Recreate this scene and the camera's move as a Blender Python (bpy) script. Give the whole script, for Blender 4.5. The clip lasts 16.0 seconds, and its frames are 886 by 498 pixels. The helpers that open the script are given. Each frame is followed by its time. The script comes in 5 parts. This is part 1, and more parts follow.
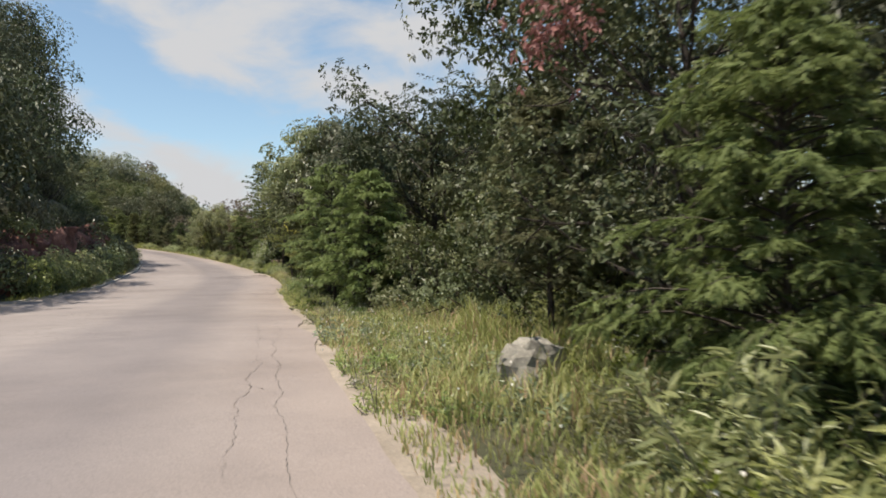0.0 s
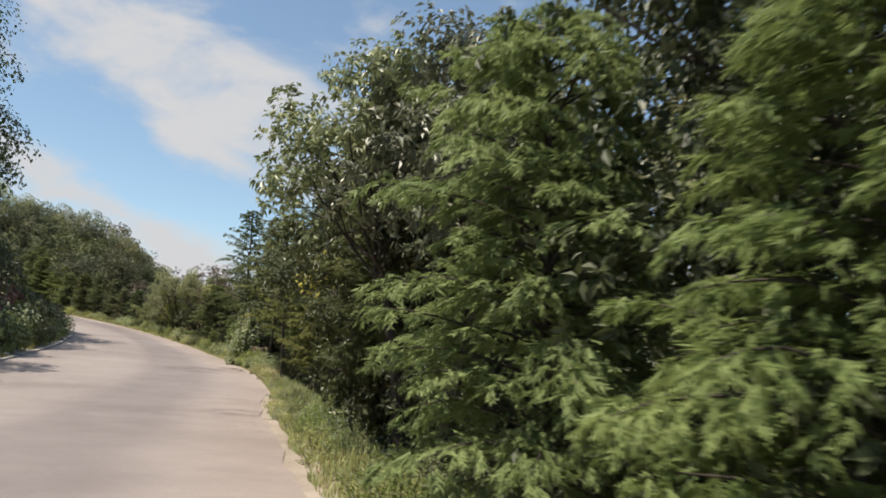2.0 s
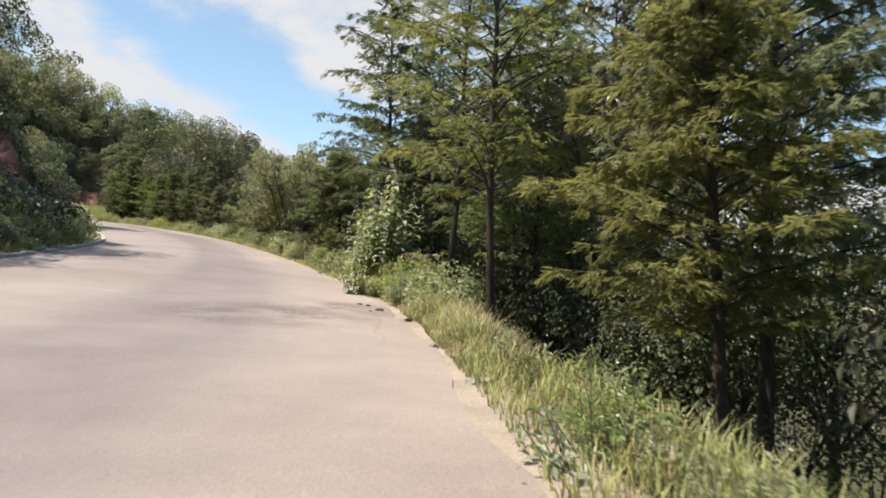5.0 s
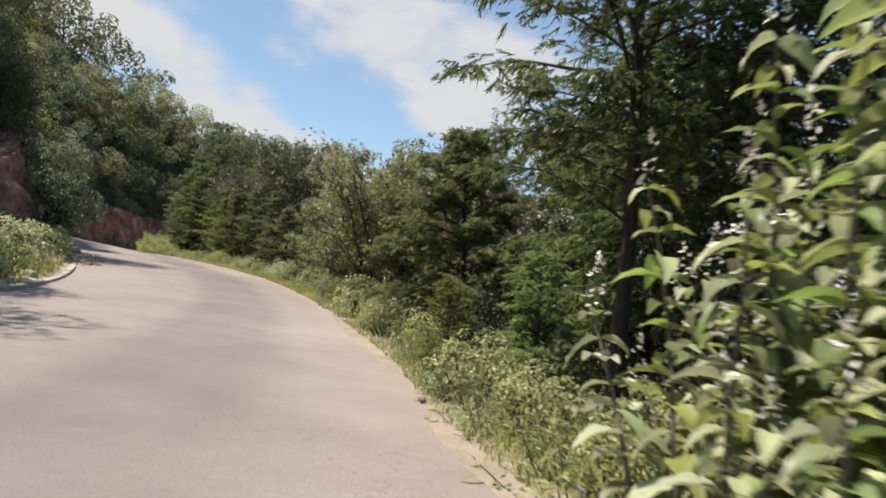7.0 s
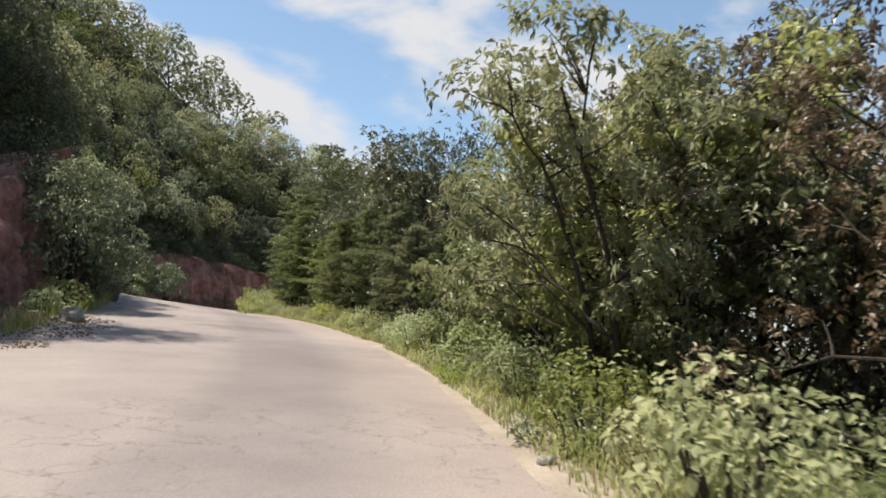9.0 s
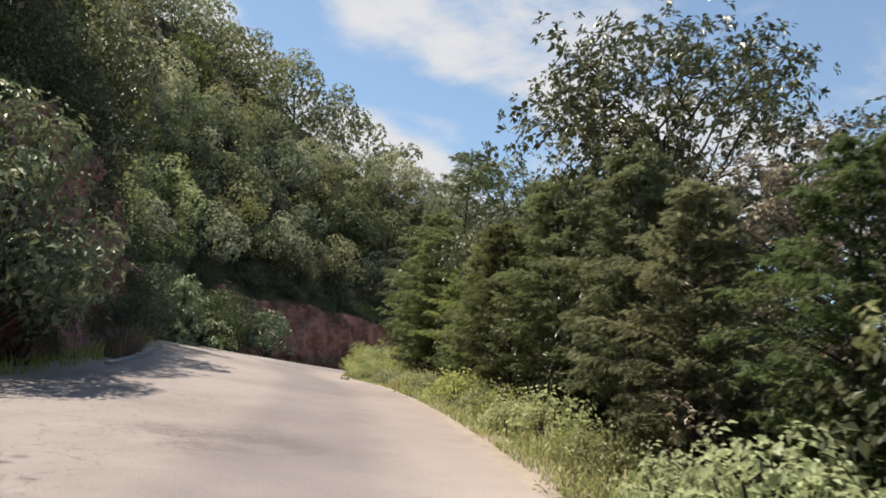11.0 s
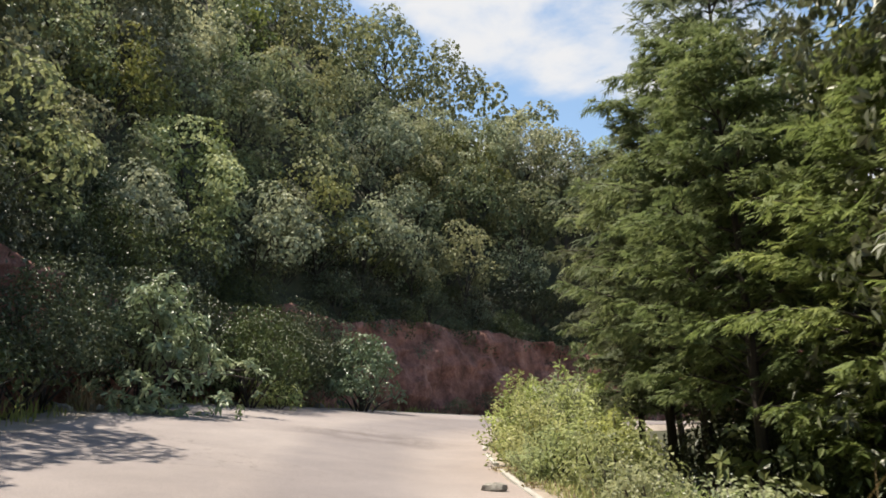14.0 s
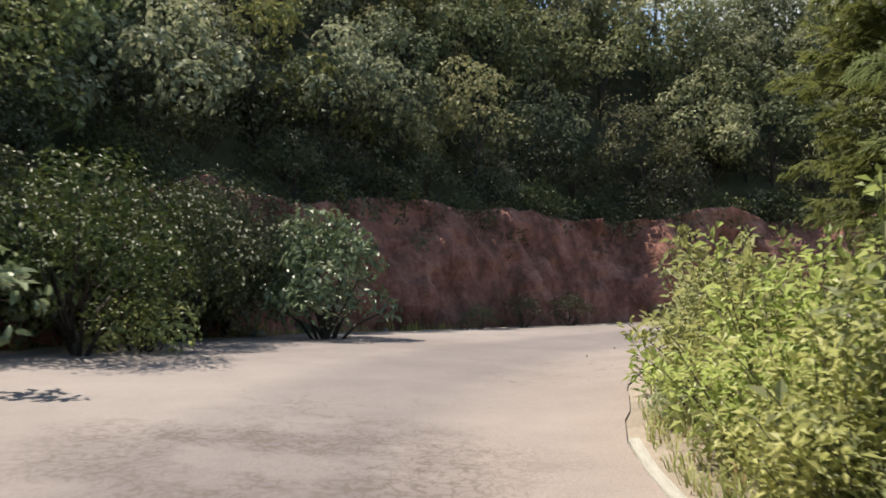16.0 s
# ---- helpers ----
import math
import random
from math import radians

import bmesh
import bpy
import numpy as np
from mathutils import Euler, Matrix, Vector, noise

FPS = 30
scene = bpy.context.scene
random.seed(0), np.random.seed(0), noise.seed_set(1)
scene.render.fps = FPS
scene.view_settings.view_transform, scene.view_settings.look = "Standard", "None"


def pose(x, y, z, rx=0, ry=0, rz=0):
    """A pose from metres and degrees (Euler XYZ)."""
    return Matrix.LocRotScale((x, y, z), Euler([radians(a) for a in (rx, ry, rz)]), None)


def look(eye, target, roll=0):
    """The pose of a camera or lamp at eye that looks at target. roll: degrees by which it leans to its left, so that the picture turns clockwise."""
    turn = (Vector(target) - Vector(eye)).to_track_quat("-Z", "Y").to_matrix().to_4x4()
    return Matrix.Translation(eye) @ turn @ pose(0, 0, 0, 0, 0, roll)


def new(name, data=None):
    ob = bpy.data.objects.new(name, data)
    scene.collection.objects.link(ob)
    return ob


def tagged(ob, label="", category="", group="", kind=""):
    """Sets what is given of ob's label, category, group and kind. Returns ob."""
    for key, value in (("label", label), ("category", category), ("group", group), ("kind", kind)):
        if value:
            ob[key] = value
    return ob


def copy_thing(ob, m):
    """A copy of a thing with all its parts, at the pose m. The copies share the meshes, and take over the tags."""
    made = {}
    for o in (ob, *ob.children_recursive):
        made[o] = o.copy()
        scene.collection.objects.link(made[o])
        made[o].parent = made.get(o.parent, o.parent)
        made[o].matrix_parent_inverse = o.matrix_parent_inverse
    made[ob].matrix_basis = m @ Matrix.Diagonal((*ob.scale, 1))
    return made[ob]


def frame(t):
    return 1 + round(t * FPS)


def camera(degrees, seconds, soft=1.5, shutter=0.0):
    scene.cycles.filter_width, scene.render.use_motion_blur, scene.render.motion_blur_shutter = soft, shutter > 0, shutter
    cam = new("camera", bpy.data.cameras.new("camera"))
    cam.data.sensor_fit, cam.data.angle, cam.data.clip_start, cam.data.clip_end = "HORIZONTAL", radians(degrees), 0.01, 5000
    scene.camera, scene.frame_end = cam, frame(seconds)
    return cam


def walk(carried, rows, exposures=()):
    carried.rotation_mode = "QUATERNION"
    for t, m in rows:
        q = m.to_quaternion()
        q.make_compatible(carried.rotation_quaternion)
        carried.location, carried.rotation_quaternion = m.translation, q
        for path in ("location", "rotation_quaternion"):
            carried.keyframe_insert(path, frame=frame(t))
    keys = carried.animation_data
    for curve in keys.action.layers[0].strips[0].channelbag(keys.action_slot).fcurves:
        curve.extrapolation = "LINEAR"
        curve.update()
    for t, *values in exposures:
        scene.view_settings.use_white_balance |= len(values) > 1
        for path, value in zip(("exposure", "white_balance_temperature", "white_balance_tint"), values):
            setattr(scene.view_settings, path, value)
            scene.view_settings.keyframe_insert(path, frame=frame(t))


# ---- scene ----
cam = camera(58.4, 16.0, soft=1.7, shutter=0.15)
PATH = [
    (0, (0.218, 0.437, 1.457), (0.191, 2.436, 1.512), -0.8),
    (0.5, (-0.975, 5.032, 1.481), (-0.988, 7.031, 1.54), 1.6),
    (1, (-2.188, 9.515, 1.569), (-2.164, 11.511, 1.676), 2.5),
    (1.5, (-3.313, 13.912, 1.69), (-3.29, 15.899, 1.914), 3.0),
    (2, (-4.347, 18.456, 1.769), (-4.333, 20.431, 2.079), 4.0),
    (2.5, (-5.744, 23.318, 1.824), (-5.742, 25.3, 2.091), 1.9),
    (3, (-6.559, 27.909, 1.47), (-6.639, 29.899, 1.647), 2.1),
    (3.5, (-7.726, 32.029, 1.568), (-8.037, 34.0, 1.696), 1.3),
    (3.7, (-8.049, 33.604, 1.52), (-8.373, 35.574, 1.639), 0.3),
    (5.8, (-11.74, 50.126, 2.037), (-12.086, 52.094, 2.13), 4.4),
    (6, (-12.241, 51.6, 2.157), (-12.605, 53.564, 2.263), 4.1),
    (6.5, (-13.507, 55.191, 2.514), (-13.986, 57.125, 2.693), 4.3),
    (7, (-14.985, 58.456, 2.782), (-15.576, 60.357, 2.971), 5.2),
    (7.5, (-16.462, 61.624, 3.06), (-17.144, 63.477, 3.38), -0.8),
    (8, (-17.962, 64.758, 3.276), (-18.683, 66.589, 3.632), -1.5),
    (8.5, (-19.675, 67.848, 3.409), (-20.489, 69.636, 3.783), 1.0),
    (9, (-21.713, 71.128, 3.673), (-22.61, 72.894, 3.952), 2.1),
    (9.5, (-23.727, 74.227, 3.968), (-24.664, 75.956, 4.332), 3.3),
    (10, (-25.593, 77.144, 4.259), (-26.615, 78.814, 4.667), 5.1),
    (10.2, (-26.302, 78.21, 4.335), (-27.366, 79.854, 4.738), 5.7),
    (12.3, (-35.351, 88.496, 5.585), (-36.702, 89.91, 6.008), 0.5),
    (12.5, (-36.246, 89.475, 5.677), (-37.621, 90.864, 6.1), 0.4),
    (13, (-38.386, 91.72, 5.941), (-39.798, 93.046, 6.44), -1.1),
    (13.5, (-40.585, 94.002, 6.203), (-42.009, 95.311, 6.711), -1.5),
    (14, (-42.755, 96.195, 6.432), (-44.177, 97.526, 6.888), -0.7),
    (14.5, (-44.868, 98.254, 6.635), (-46.358, 99.531, 7.026), 0.3),
    (15, (-47.153, 100.196, 6.783), (-48.733, 101.369, 7.141), -0.2),
    (15.5, (-49.571, 102.279, 7.005), (-51.152, 103.456, 7.347), -1.6),
    (15.6, (-50.057, 102.68, 7.018), (-51.621, 103.892, 7.313), -3.0),
    (16, (-52.024, 104.347, 7.109), (-53.473, 105.707, 7.333), -4.5),
]
walk(cam, [(t, look(eye, target, roll)) for t, eye, target, roll in PATH], [(0, 0.54, 6700, 10), (0.5, 0.68, 6700, 10), (1.0, 0.58, 6700, 10), (2.5, 0.56, 6700, 10), (3.6, 0.78, 6700, 10), (6, 0.88, 6700, 10), (7.5, 0.64, 6700, 10), (9, 0.82, 6700, 10), (12.5, 0.76, 6700, 10), (14.5, 0.98, 6700, 10), (16, 0.76, 6700, 10)])

# ---------------------------------------------------------------- light
SUN_FROM = Vector((-0.41, -0.17, 1.0)).normalized()
world = bpy.data.worlds.new("sky")
scene.world = world
world.use_nodes = True


def ramp_of(n, stops):
    """A ramp of greys."""
    r = n.new("ShaderNodeValToRGB")
    e = r.color_ramp.elements
    while len(e) < len(stops):
        e.new(0.5)
    for el, (p, g) in zip(e, stops):
        el.position, el.color = p, (g, g, g, 1)
    return r


def build_sky():
    nt = world.node_tree
    n, l = nt.nodes, nt.links
    n.clear()
    out = n.new("ShaderNodeOutputWorld")
    bg = n.new("ShaderNodeBackground")
    bg.inputs["Strength"].default_value = 0.10
    sky = n.new("ShaderNodeTexSky")
    sky.sky_type = "NISHITA"
    sky.sun_disc = False
    sky.sun_elevation = math.asin(SUN_FROM.z)
    sky.sun_rotation = math.atan2(SUN_FROM.x, SUN_FROM.y)
    sky.altitude = 600
    sky.air_density = 1.0
    sky.dust_density = 0.4
    sky.ozone_density = 1.6
    geo = n.new("ShaderNodeTexCoord")
    sep = n.new("ShaderNodeSeparateXYZ")
    l.new(geo.outputs["Generated"], sep.inputs[0])

    def calc(op, a, c=0.0, e=0.0):
        m = n.new("ShaderNodeMath")
        m.operation = op
        for k, v in enumerate((a, c, e)):
            if hasattr(v, "is_linked"):
                l.new(v, m.inputs[k])
            else:
                m.inputs[k].default_value = v
        return m.outputs[0]

    # streets of cloud that slant across the sky: degrees above a slanting line
    west = calc("ARCTAN2", calc("MULTIPLY", sep.outputs["X"], -1.0), sep.outputs["Y"])
    high = calc("ARCSINE", sep.outputs["Z"])
    over = calc("MULTIPLY", calc("MULTIPLY_ADD", west, -0.42, high), 57.2958)
    mp = n.new("ShaderNodeMapping")
    mp.inputs["Rotation"].default_value = (0, radians(20), radians(20))
    mp.inputs["Scale"].default_value = (1.0, 1.0, 2.2)
    l.new(geo.outputs["Generated"], mp.inputs[0])
    no = n.new("ShaderNodeTexNoise")
    no.inputs["Scale"].default_value = 6.5
    no.inputs["Detail"].default_value = 9.0
    no.inputs["Roughness"].default_value = 0.55
    no.inputs["Distortion"].default_value = 0.3
    l.new(mp.outputs[0], no.inputs["Vector"])
    wav = n.new("ShaderNodeTexNoise")
    wav.inputs["Scale"].default_value = 3.0
    wav.inputs["Detail"].default_value = 3.0
    l.new(geo.outputs["Generated"], wav.inputs["Vector"])
    over = calc("ADD", over, calc("MULTIPLY_ADD", wav.outputs["Fac"], 7.0, -3.5))
    street = ramp_of(n, [(0.10, 0.15), (0.215, 0.88), (0.285, 0.92), (0.345, 0.16), (0.40, 0.14), (0.475, 0.80), (0.62, 0.84), (0.72, 0.25), (1.0, 0.05)])
    l.new(calc("MULTIPLY_ADD", over, 0.025, 0.25), street.inputs[0])
    dens = calc("ADD", street.outputs["Color"], calc("MULTIPLY_ADD", no.outputs["Fac"], 2.3, -1.15))
    rp = n.new("ShaderNodeValToRGB")
    rp.color_ramp.interpolation = "EASE"
    rp.color_ramp.elements[0].position = 0.26
    rp.color_ramp.elements[1].position = 1.03
    rp.color_ramp.elements[0].color = (0.05, 0.05, 0.05, 1)
    l.new(dens, rp.inputs[0])
    air = n.new("ShaderNodeMix")
    air.data_type, air.blend_type = "RGBA", "MULTIPLY"
    air.inputs["Factor"].default_value = 1.0
    l.new(sky.outputs[0], air.inputs["A"])
    air.inputs["B"].default_value = (1.12, 1.16, 1.08, 1)
    mx = n.new("ShaderNodeMix")
    mx.data_type = "RGBA"
    l.new(rp.outputs["Color"], mx.inputs["Factor"])
    l.new(air.outputs["Result"], mx.inputs["A"])
    mx.inputs["B"].default_value = (4.4, 4.5, 4.7, 1)
    l.new(mx.outputs["Result"], bg.inputs["Color"])
    l.new(bg.outputs[0], out.inputs["Surface"])


build_sky()
sun_data = bpy.data.lights.new("sun", "SUN")
sun_data.energy = 5.0
sun_data.angle = radians(0.53)
sun_data.color = (1.0, 0.925, 0.80)
sun = new("sun", sun_data)
sun.matrix_world = look(tuple(SUN_FROM * 200), (0, 0, 0))

# ---------------------------------------------------------------- materials


def material(name, rough=0.8):
    m = bpy.data.materials.new(name)
    m.use_nodes = True
    b = m.node_tree.nodes["Principled BSDF"]
    b.inputs["Roughness"].default_value = rough
    return m, m.node_tree.nodes, m.node_tree.links, b


def ramp(n, stops):
    r = n.new("ShaderNodeValToRGB")
    e = r.color_ramp.elements
    while len(e) < len(stops):
        e.new(0.5)
    for el, (p, c) in zip(e, stops):
        el.position, el.color = p, (*c, 1)
    return r


def noise_tex(n, l, scale, detail=4.0, rough=0.55, stretch=None, coords="Object"):
    tc = n.new("ShaderNodeTexCoord")
    no = n.new("ShaderNodeTexNoise")
    no.inputs["Scale"].default_value = scale
    no.inputs["Detail"].default_value = detail
    no.inputs["Roughness"].default_value = rough
    if stretch:
        mp = n.new("ShaderNodeMapping")
        mp.inputs["Scale"].default_value = stretch
        l.new(tc.outputs[coords], mp.inputs[0])
        l.new(mp.outputs[0], no.inputs["Vector"])
    else:
        l.new(tc.outputs[coords], no.inputs["Vector"])
    return no


def mixed(n, l, fac, a, b, mode="MIX"):
    mx = n.new("ShaderNodeMix")
    mx.data_type, mx.blend_type = "RGBA", mode
    for key, v in (("Factor", fac), ("A", a), ("B", b)):
        if hasattr(v, "is_linked"):
            l.new(v, mx.inputs[key])
        elif key == "Factor":
            mx.inputs[key].default_value = v
        else:
            mx.inputs[key].default_value = (*v, 1)
    return mx.outputs["Result"]


def bump(n, l, b, height, strength, dist):
    bp = n.new("ShaderNodeBump")
    bp.inputs["Strength"].default_value = strength
    bp.inputs["Distance"].default_value = dist
    l.new(height, bp.inputs["Height"])
    l.new(bp.outputs[0], b.inputs["Normal"])


def leaf_material(name, dark, mid, light, rough=0.5, through_light=0.22, gloss=0.4, scatter=0.38):
    """Leaves vary one by one and in patches; thin enough to let some light through."""
    m, n, l, b = material(name, rough)
    geo = n.new("ShaderNodeNewGeometry")
    r = ramp(n, [(0.0, dark), (0.45, mid), (1.0, light)])
    no = noise_tex(n, l, 0.8, 3.0, coords="Object")
    ad = n.new("ShaderNodeMath")
    ad.operation = "MULTIPLY_ADD"
    ad.inputs[1].default_value = scatter
    l.new(geo.outputs["Random Per Island"], ad.inputs[0])
    sb = n.new("ShaderNodeMapRange")
    sb.inputs["From Min"].default_value = 0.3
    sb.inputs["From Max"].default_value = 0.7
    sb.inputs["To Min"].default_value = 0.02
    sb.inputs["To Max"].default_value = 0.50
    l.new(no.outputs["Fac"], sb.inputs["Value"])
    l.new(sb.outputs[0], ad.inputs[2])
    l.new(ad.outputs[0], r.inputs[0])
    info = n.new("ShaderNodeObjectInfo")
    hs = n.new("ShaderNodeHueSaturation")
    mr = n.new("ShaderNodeMapRange")
    mr.inputs["To Min"].default_value = 0.60
    mr.inputs["To Max"].default_value = 1.42
    l.new(info.outputs["Random"], mr.inputs["Value"])
    l.new(mr.outputs[0], hs.inputs["Value"])
    # each plant leans a little to green or to brown, and is more or less grey
    for key, times, lo, hi in (("Hue", 7.31, 0.472, 0.514), ("Saturation", 13.7, 0.64, 1.08)):
        mu = n.new("ShaderNodeMath")
        mu.operation = "MULTIPLY"
        mu.inputs[1].default_value = times
        l.new(info.outputs["Random"], mu.inputs[0])
        fr = n.new("ShaderNodeMath")
        fr.operation = "FRACT"
        l.new(mu.outputs[0], fr.inputs[0])
        mp = n.new("ShaderNodeMapRange")
        mp.inputs["To Min"].default_value = lo
        mp.inputs["To Max"].default_value = hi
        l.new(fr.outputs[0], mp.inputs["Value"])
        l.new(mp.outputs[0], hs.inputs[key])
    l.new(r.outputs[0], hs.inputs["Color"])
    l.new(hs.outputs[0], b.inputs["Base Color"])
    b.inputs["Specular IOR Level"].default_value = gloss
    tr = n.new("ShaderNodeBsdfTranslucent")
    l.new(hs.outputs[0], tr.inputs["Color"])
    ms = n.new("ShaderNodeMixShader")
    ms.inputs[0].default_value = through_light
    l.new(b.outputs[0], ms.inputs[1])
    l.new(tr.outputs[0], ms.inputs[2])
    l.new(ms.outputs[0], n["Material Output"].inputs["Surface"])
    return m


OAK_LEAF = leaf_material("oak_leaf", (0.048, 0.064, 0.021), (0.110, 0.130, 0.044), (0.235, 0.225, 0.092), 0.42, 0.20, 0.55)
DARK_LEAF = leaf_material("dark_leaf", (0.029, 0.042, 0.015), (0.068, 0.088, 0.028), (0.150, 0.154, 0.058), 0.50, 0.18, 0.36)
RUST_LEAF = leaf_material("rust_leaf", (0.078, 0.060, 0.034), (0.155, 0.122, 0.068), (0.290, 0.230, 0.145), 0.42, 0.24, 0.55)
RED_LEAF = leaf_material("red_leaf", (0.13, 0.042, 0.020), (0.24, 0.090, 0.040), (0.36, 0.17, 0.085), 0.5)
PALE_LEAF = leaf_material("pale_leaf", (0.125, 0.160, 0.046), (0.250, 0.290, 0.090), (0.480, 0.480, 0.205), 0.42, 0.42, 0.5)
HILL_LEAF = leaf_material("hill_leaf", (0.110, 0.134, 0.060), (0.290, 0.310, 0.150), (0.560, 0.540, 0.300), 0.60, 0.32, 0.25, 0.30)
HILL_DARK_LEAF = leaf_material("hill_dark_leaf", (0.066, 0.090, 0.044), (0.195, 0.222, 0.110), (0.420, 0.415, 0.230), 0.60, 0.32, 0.25, 0.30)
HILL_PALE_LEAF = leaf_material("hill_pale_leaf", (0.100, 0.122, 0.038), (0.215, 0.235, 0.080), (0.390, 0.375, 0.150), 0.65, 0.26, 0.2, 0.28)
LEAFY = leaf_material("leafy_bush_leaf", (0.064, 0.090, 0.032), (0.160, 0.190, 0.072), (0.330, 0.335, 0.150), 0.44, 0.28, 0.48)
# oak leaf lightened: sunlit gloss of the tall crowns is put into the colour
LIT_OAK_LEAF = leaf_material("lit_oak_leaf", (0.060, 0.078, 0.030), (0.165, 0.185, 0.078), (0.370, 0.365, 0.190), 0.42, 0.26, 0.55)
BANK_BUSH_LEAF = leaf_material("bank_bush_leaf", (0.095, 0.125, 0.046), (0.205, 0.240, 0.098), (0.400, 0.410, 0.205), 0.5, 0.28, 0.35)
CEDAR_LEAF = leaf_material("cedar_leaf", (0.062, 0.084, 0.027), (0.166, 0.196, 0.060), (0.315, 0.325, 0.102), 0.65, 0.55, 0.25)
DEEP_CEDAR_LEAF = leaf_material("deep_cedar_leaf", (0.050, 0.080, 0.028), (0.142, 0.190, 0.064), (0.280, 0.315, 0.110), 0.65, 0.48, 0.25)
# lighter cedar green; sun the saplings do not catch is put into the colour
SAPLING_LEAF = leaf_material("sapling_leaf", (0.100, 0.140, 0.032), (0.215, 0.265, 0.064), (0.360, 0.390, 0.115), 0.6, 0.5, 0.25)
BRIGHT_LEAF = leaf_material("bright_leaf", (0.150, 0.190, 0.058), (0.310, 0.350, 0.122), (0.570, 0.570, 0.280), 0.45, 0.50, 0.4)
SHRUB_LEAF = leaf_material("shrub_leaf", (0.090, 0.147, 0.025), (0.189, 0.267, 0.047), (0.359, 0.430, 0.110), 0.45, 0.42)
LIME_CEDAR_LEAF = leaf_material("lime_cedar_leaf", (0.064, 0.100, 0.036), (0.142, 0.196, 0.074), (0.265, 0.320, 0.135), 0.65, 0.42, 0.25)
SILVER_LEAF = leaf_material("silver_leaf", (0.120, 0.165, 0.080), (0.230, 0.285, 0.150), (0.470, 0.515, 0.320), 0.42, 0.22, 0.5)
YELLOW_LEAF = leaf_material("yellow_leaf", (0.208, 0.195, 0.026), (0.352, 0.330, 0.046), (0.544, 0.480, 0.104), 0.45)
GRASS_BLADE = leaf_material("grass_blade", (0.132, 0.178, 0.041), (0.265, 0.298, 0.074), (0.492, 0.466, 0.176), 0.55, 0.42)
DRY_BLADE = leaf_material("dry_blade", (0.17, 0.11, 0.035), (0.28, 0.19, 0.07), (0.38, 0.28, 0.12), 0.6)
PETAL = leaf_material("white_petal", (0.55, 0.55, 0.48), (0.65, 0.64, 0.58), (0.75, 0.74, 0.7), 0.6)


def bark_material(name, dark, light):
    m, n, l, b = material(name, 0.9)
    no = noise_tex(n, l, 14.0, 6.0, 0.65, (1, 1, 0.25))
    r = ramp(n, [(0.3, dark), (0.72, light)])
    l.new(no.outputs["Fac"], r.inputs[0])
    l.new(r.outputs[0], b.inputs["Base Color"])
    bump(n, l, b, no.outputs["Fac"], 0.9, 0.03)
    return m


BARK = bark_material("bark", (0.022, 0.017, 0.013), (0.070, 0.054, 0.042))
GREY_BARK = bark_material("grey_bark", (0.07, 0.06, 0.05), (0.20, 0.18, 0.155))


# worn patches of the road: place and radius
PATCHES = ((-14.4, 55.6, 2.0), (-13.6, 57.6, 1.5), (-56.6, 107.6, 2.2), (-8.6, 39.0, 1.2), (-36.0, 88.0, 1.4))


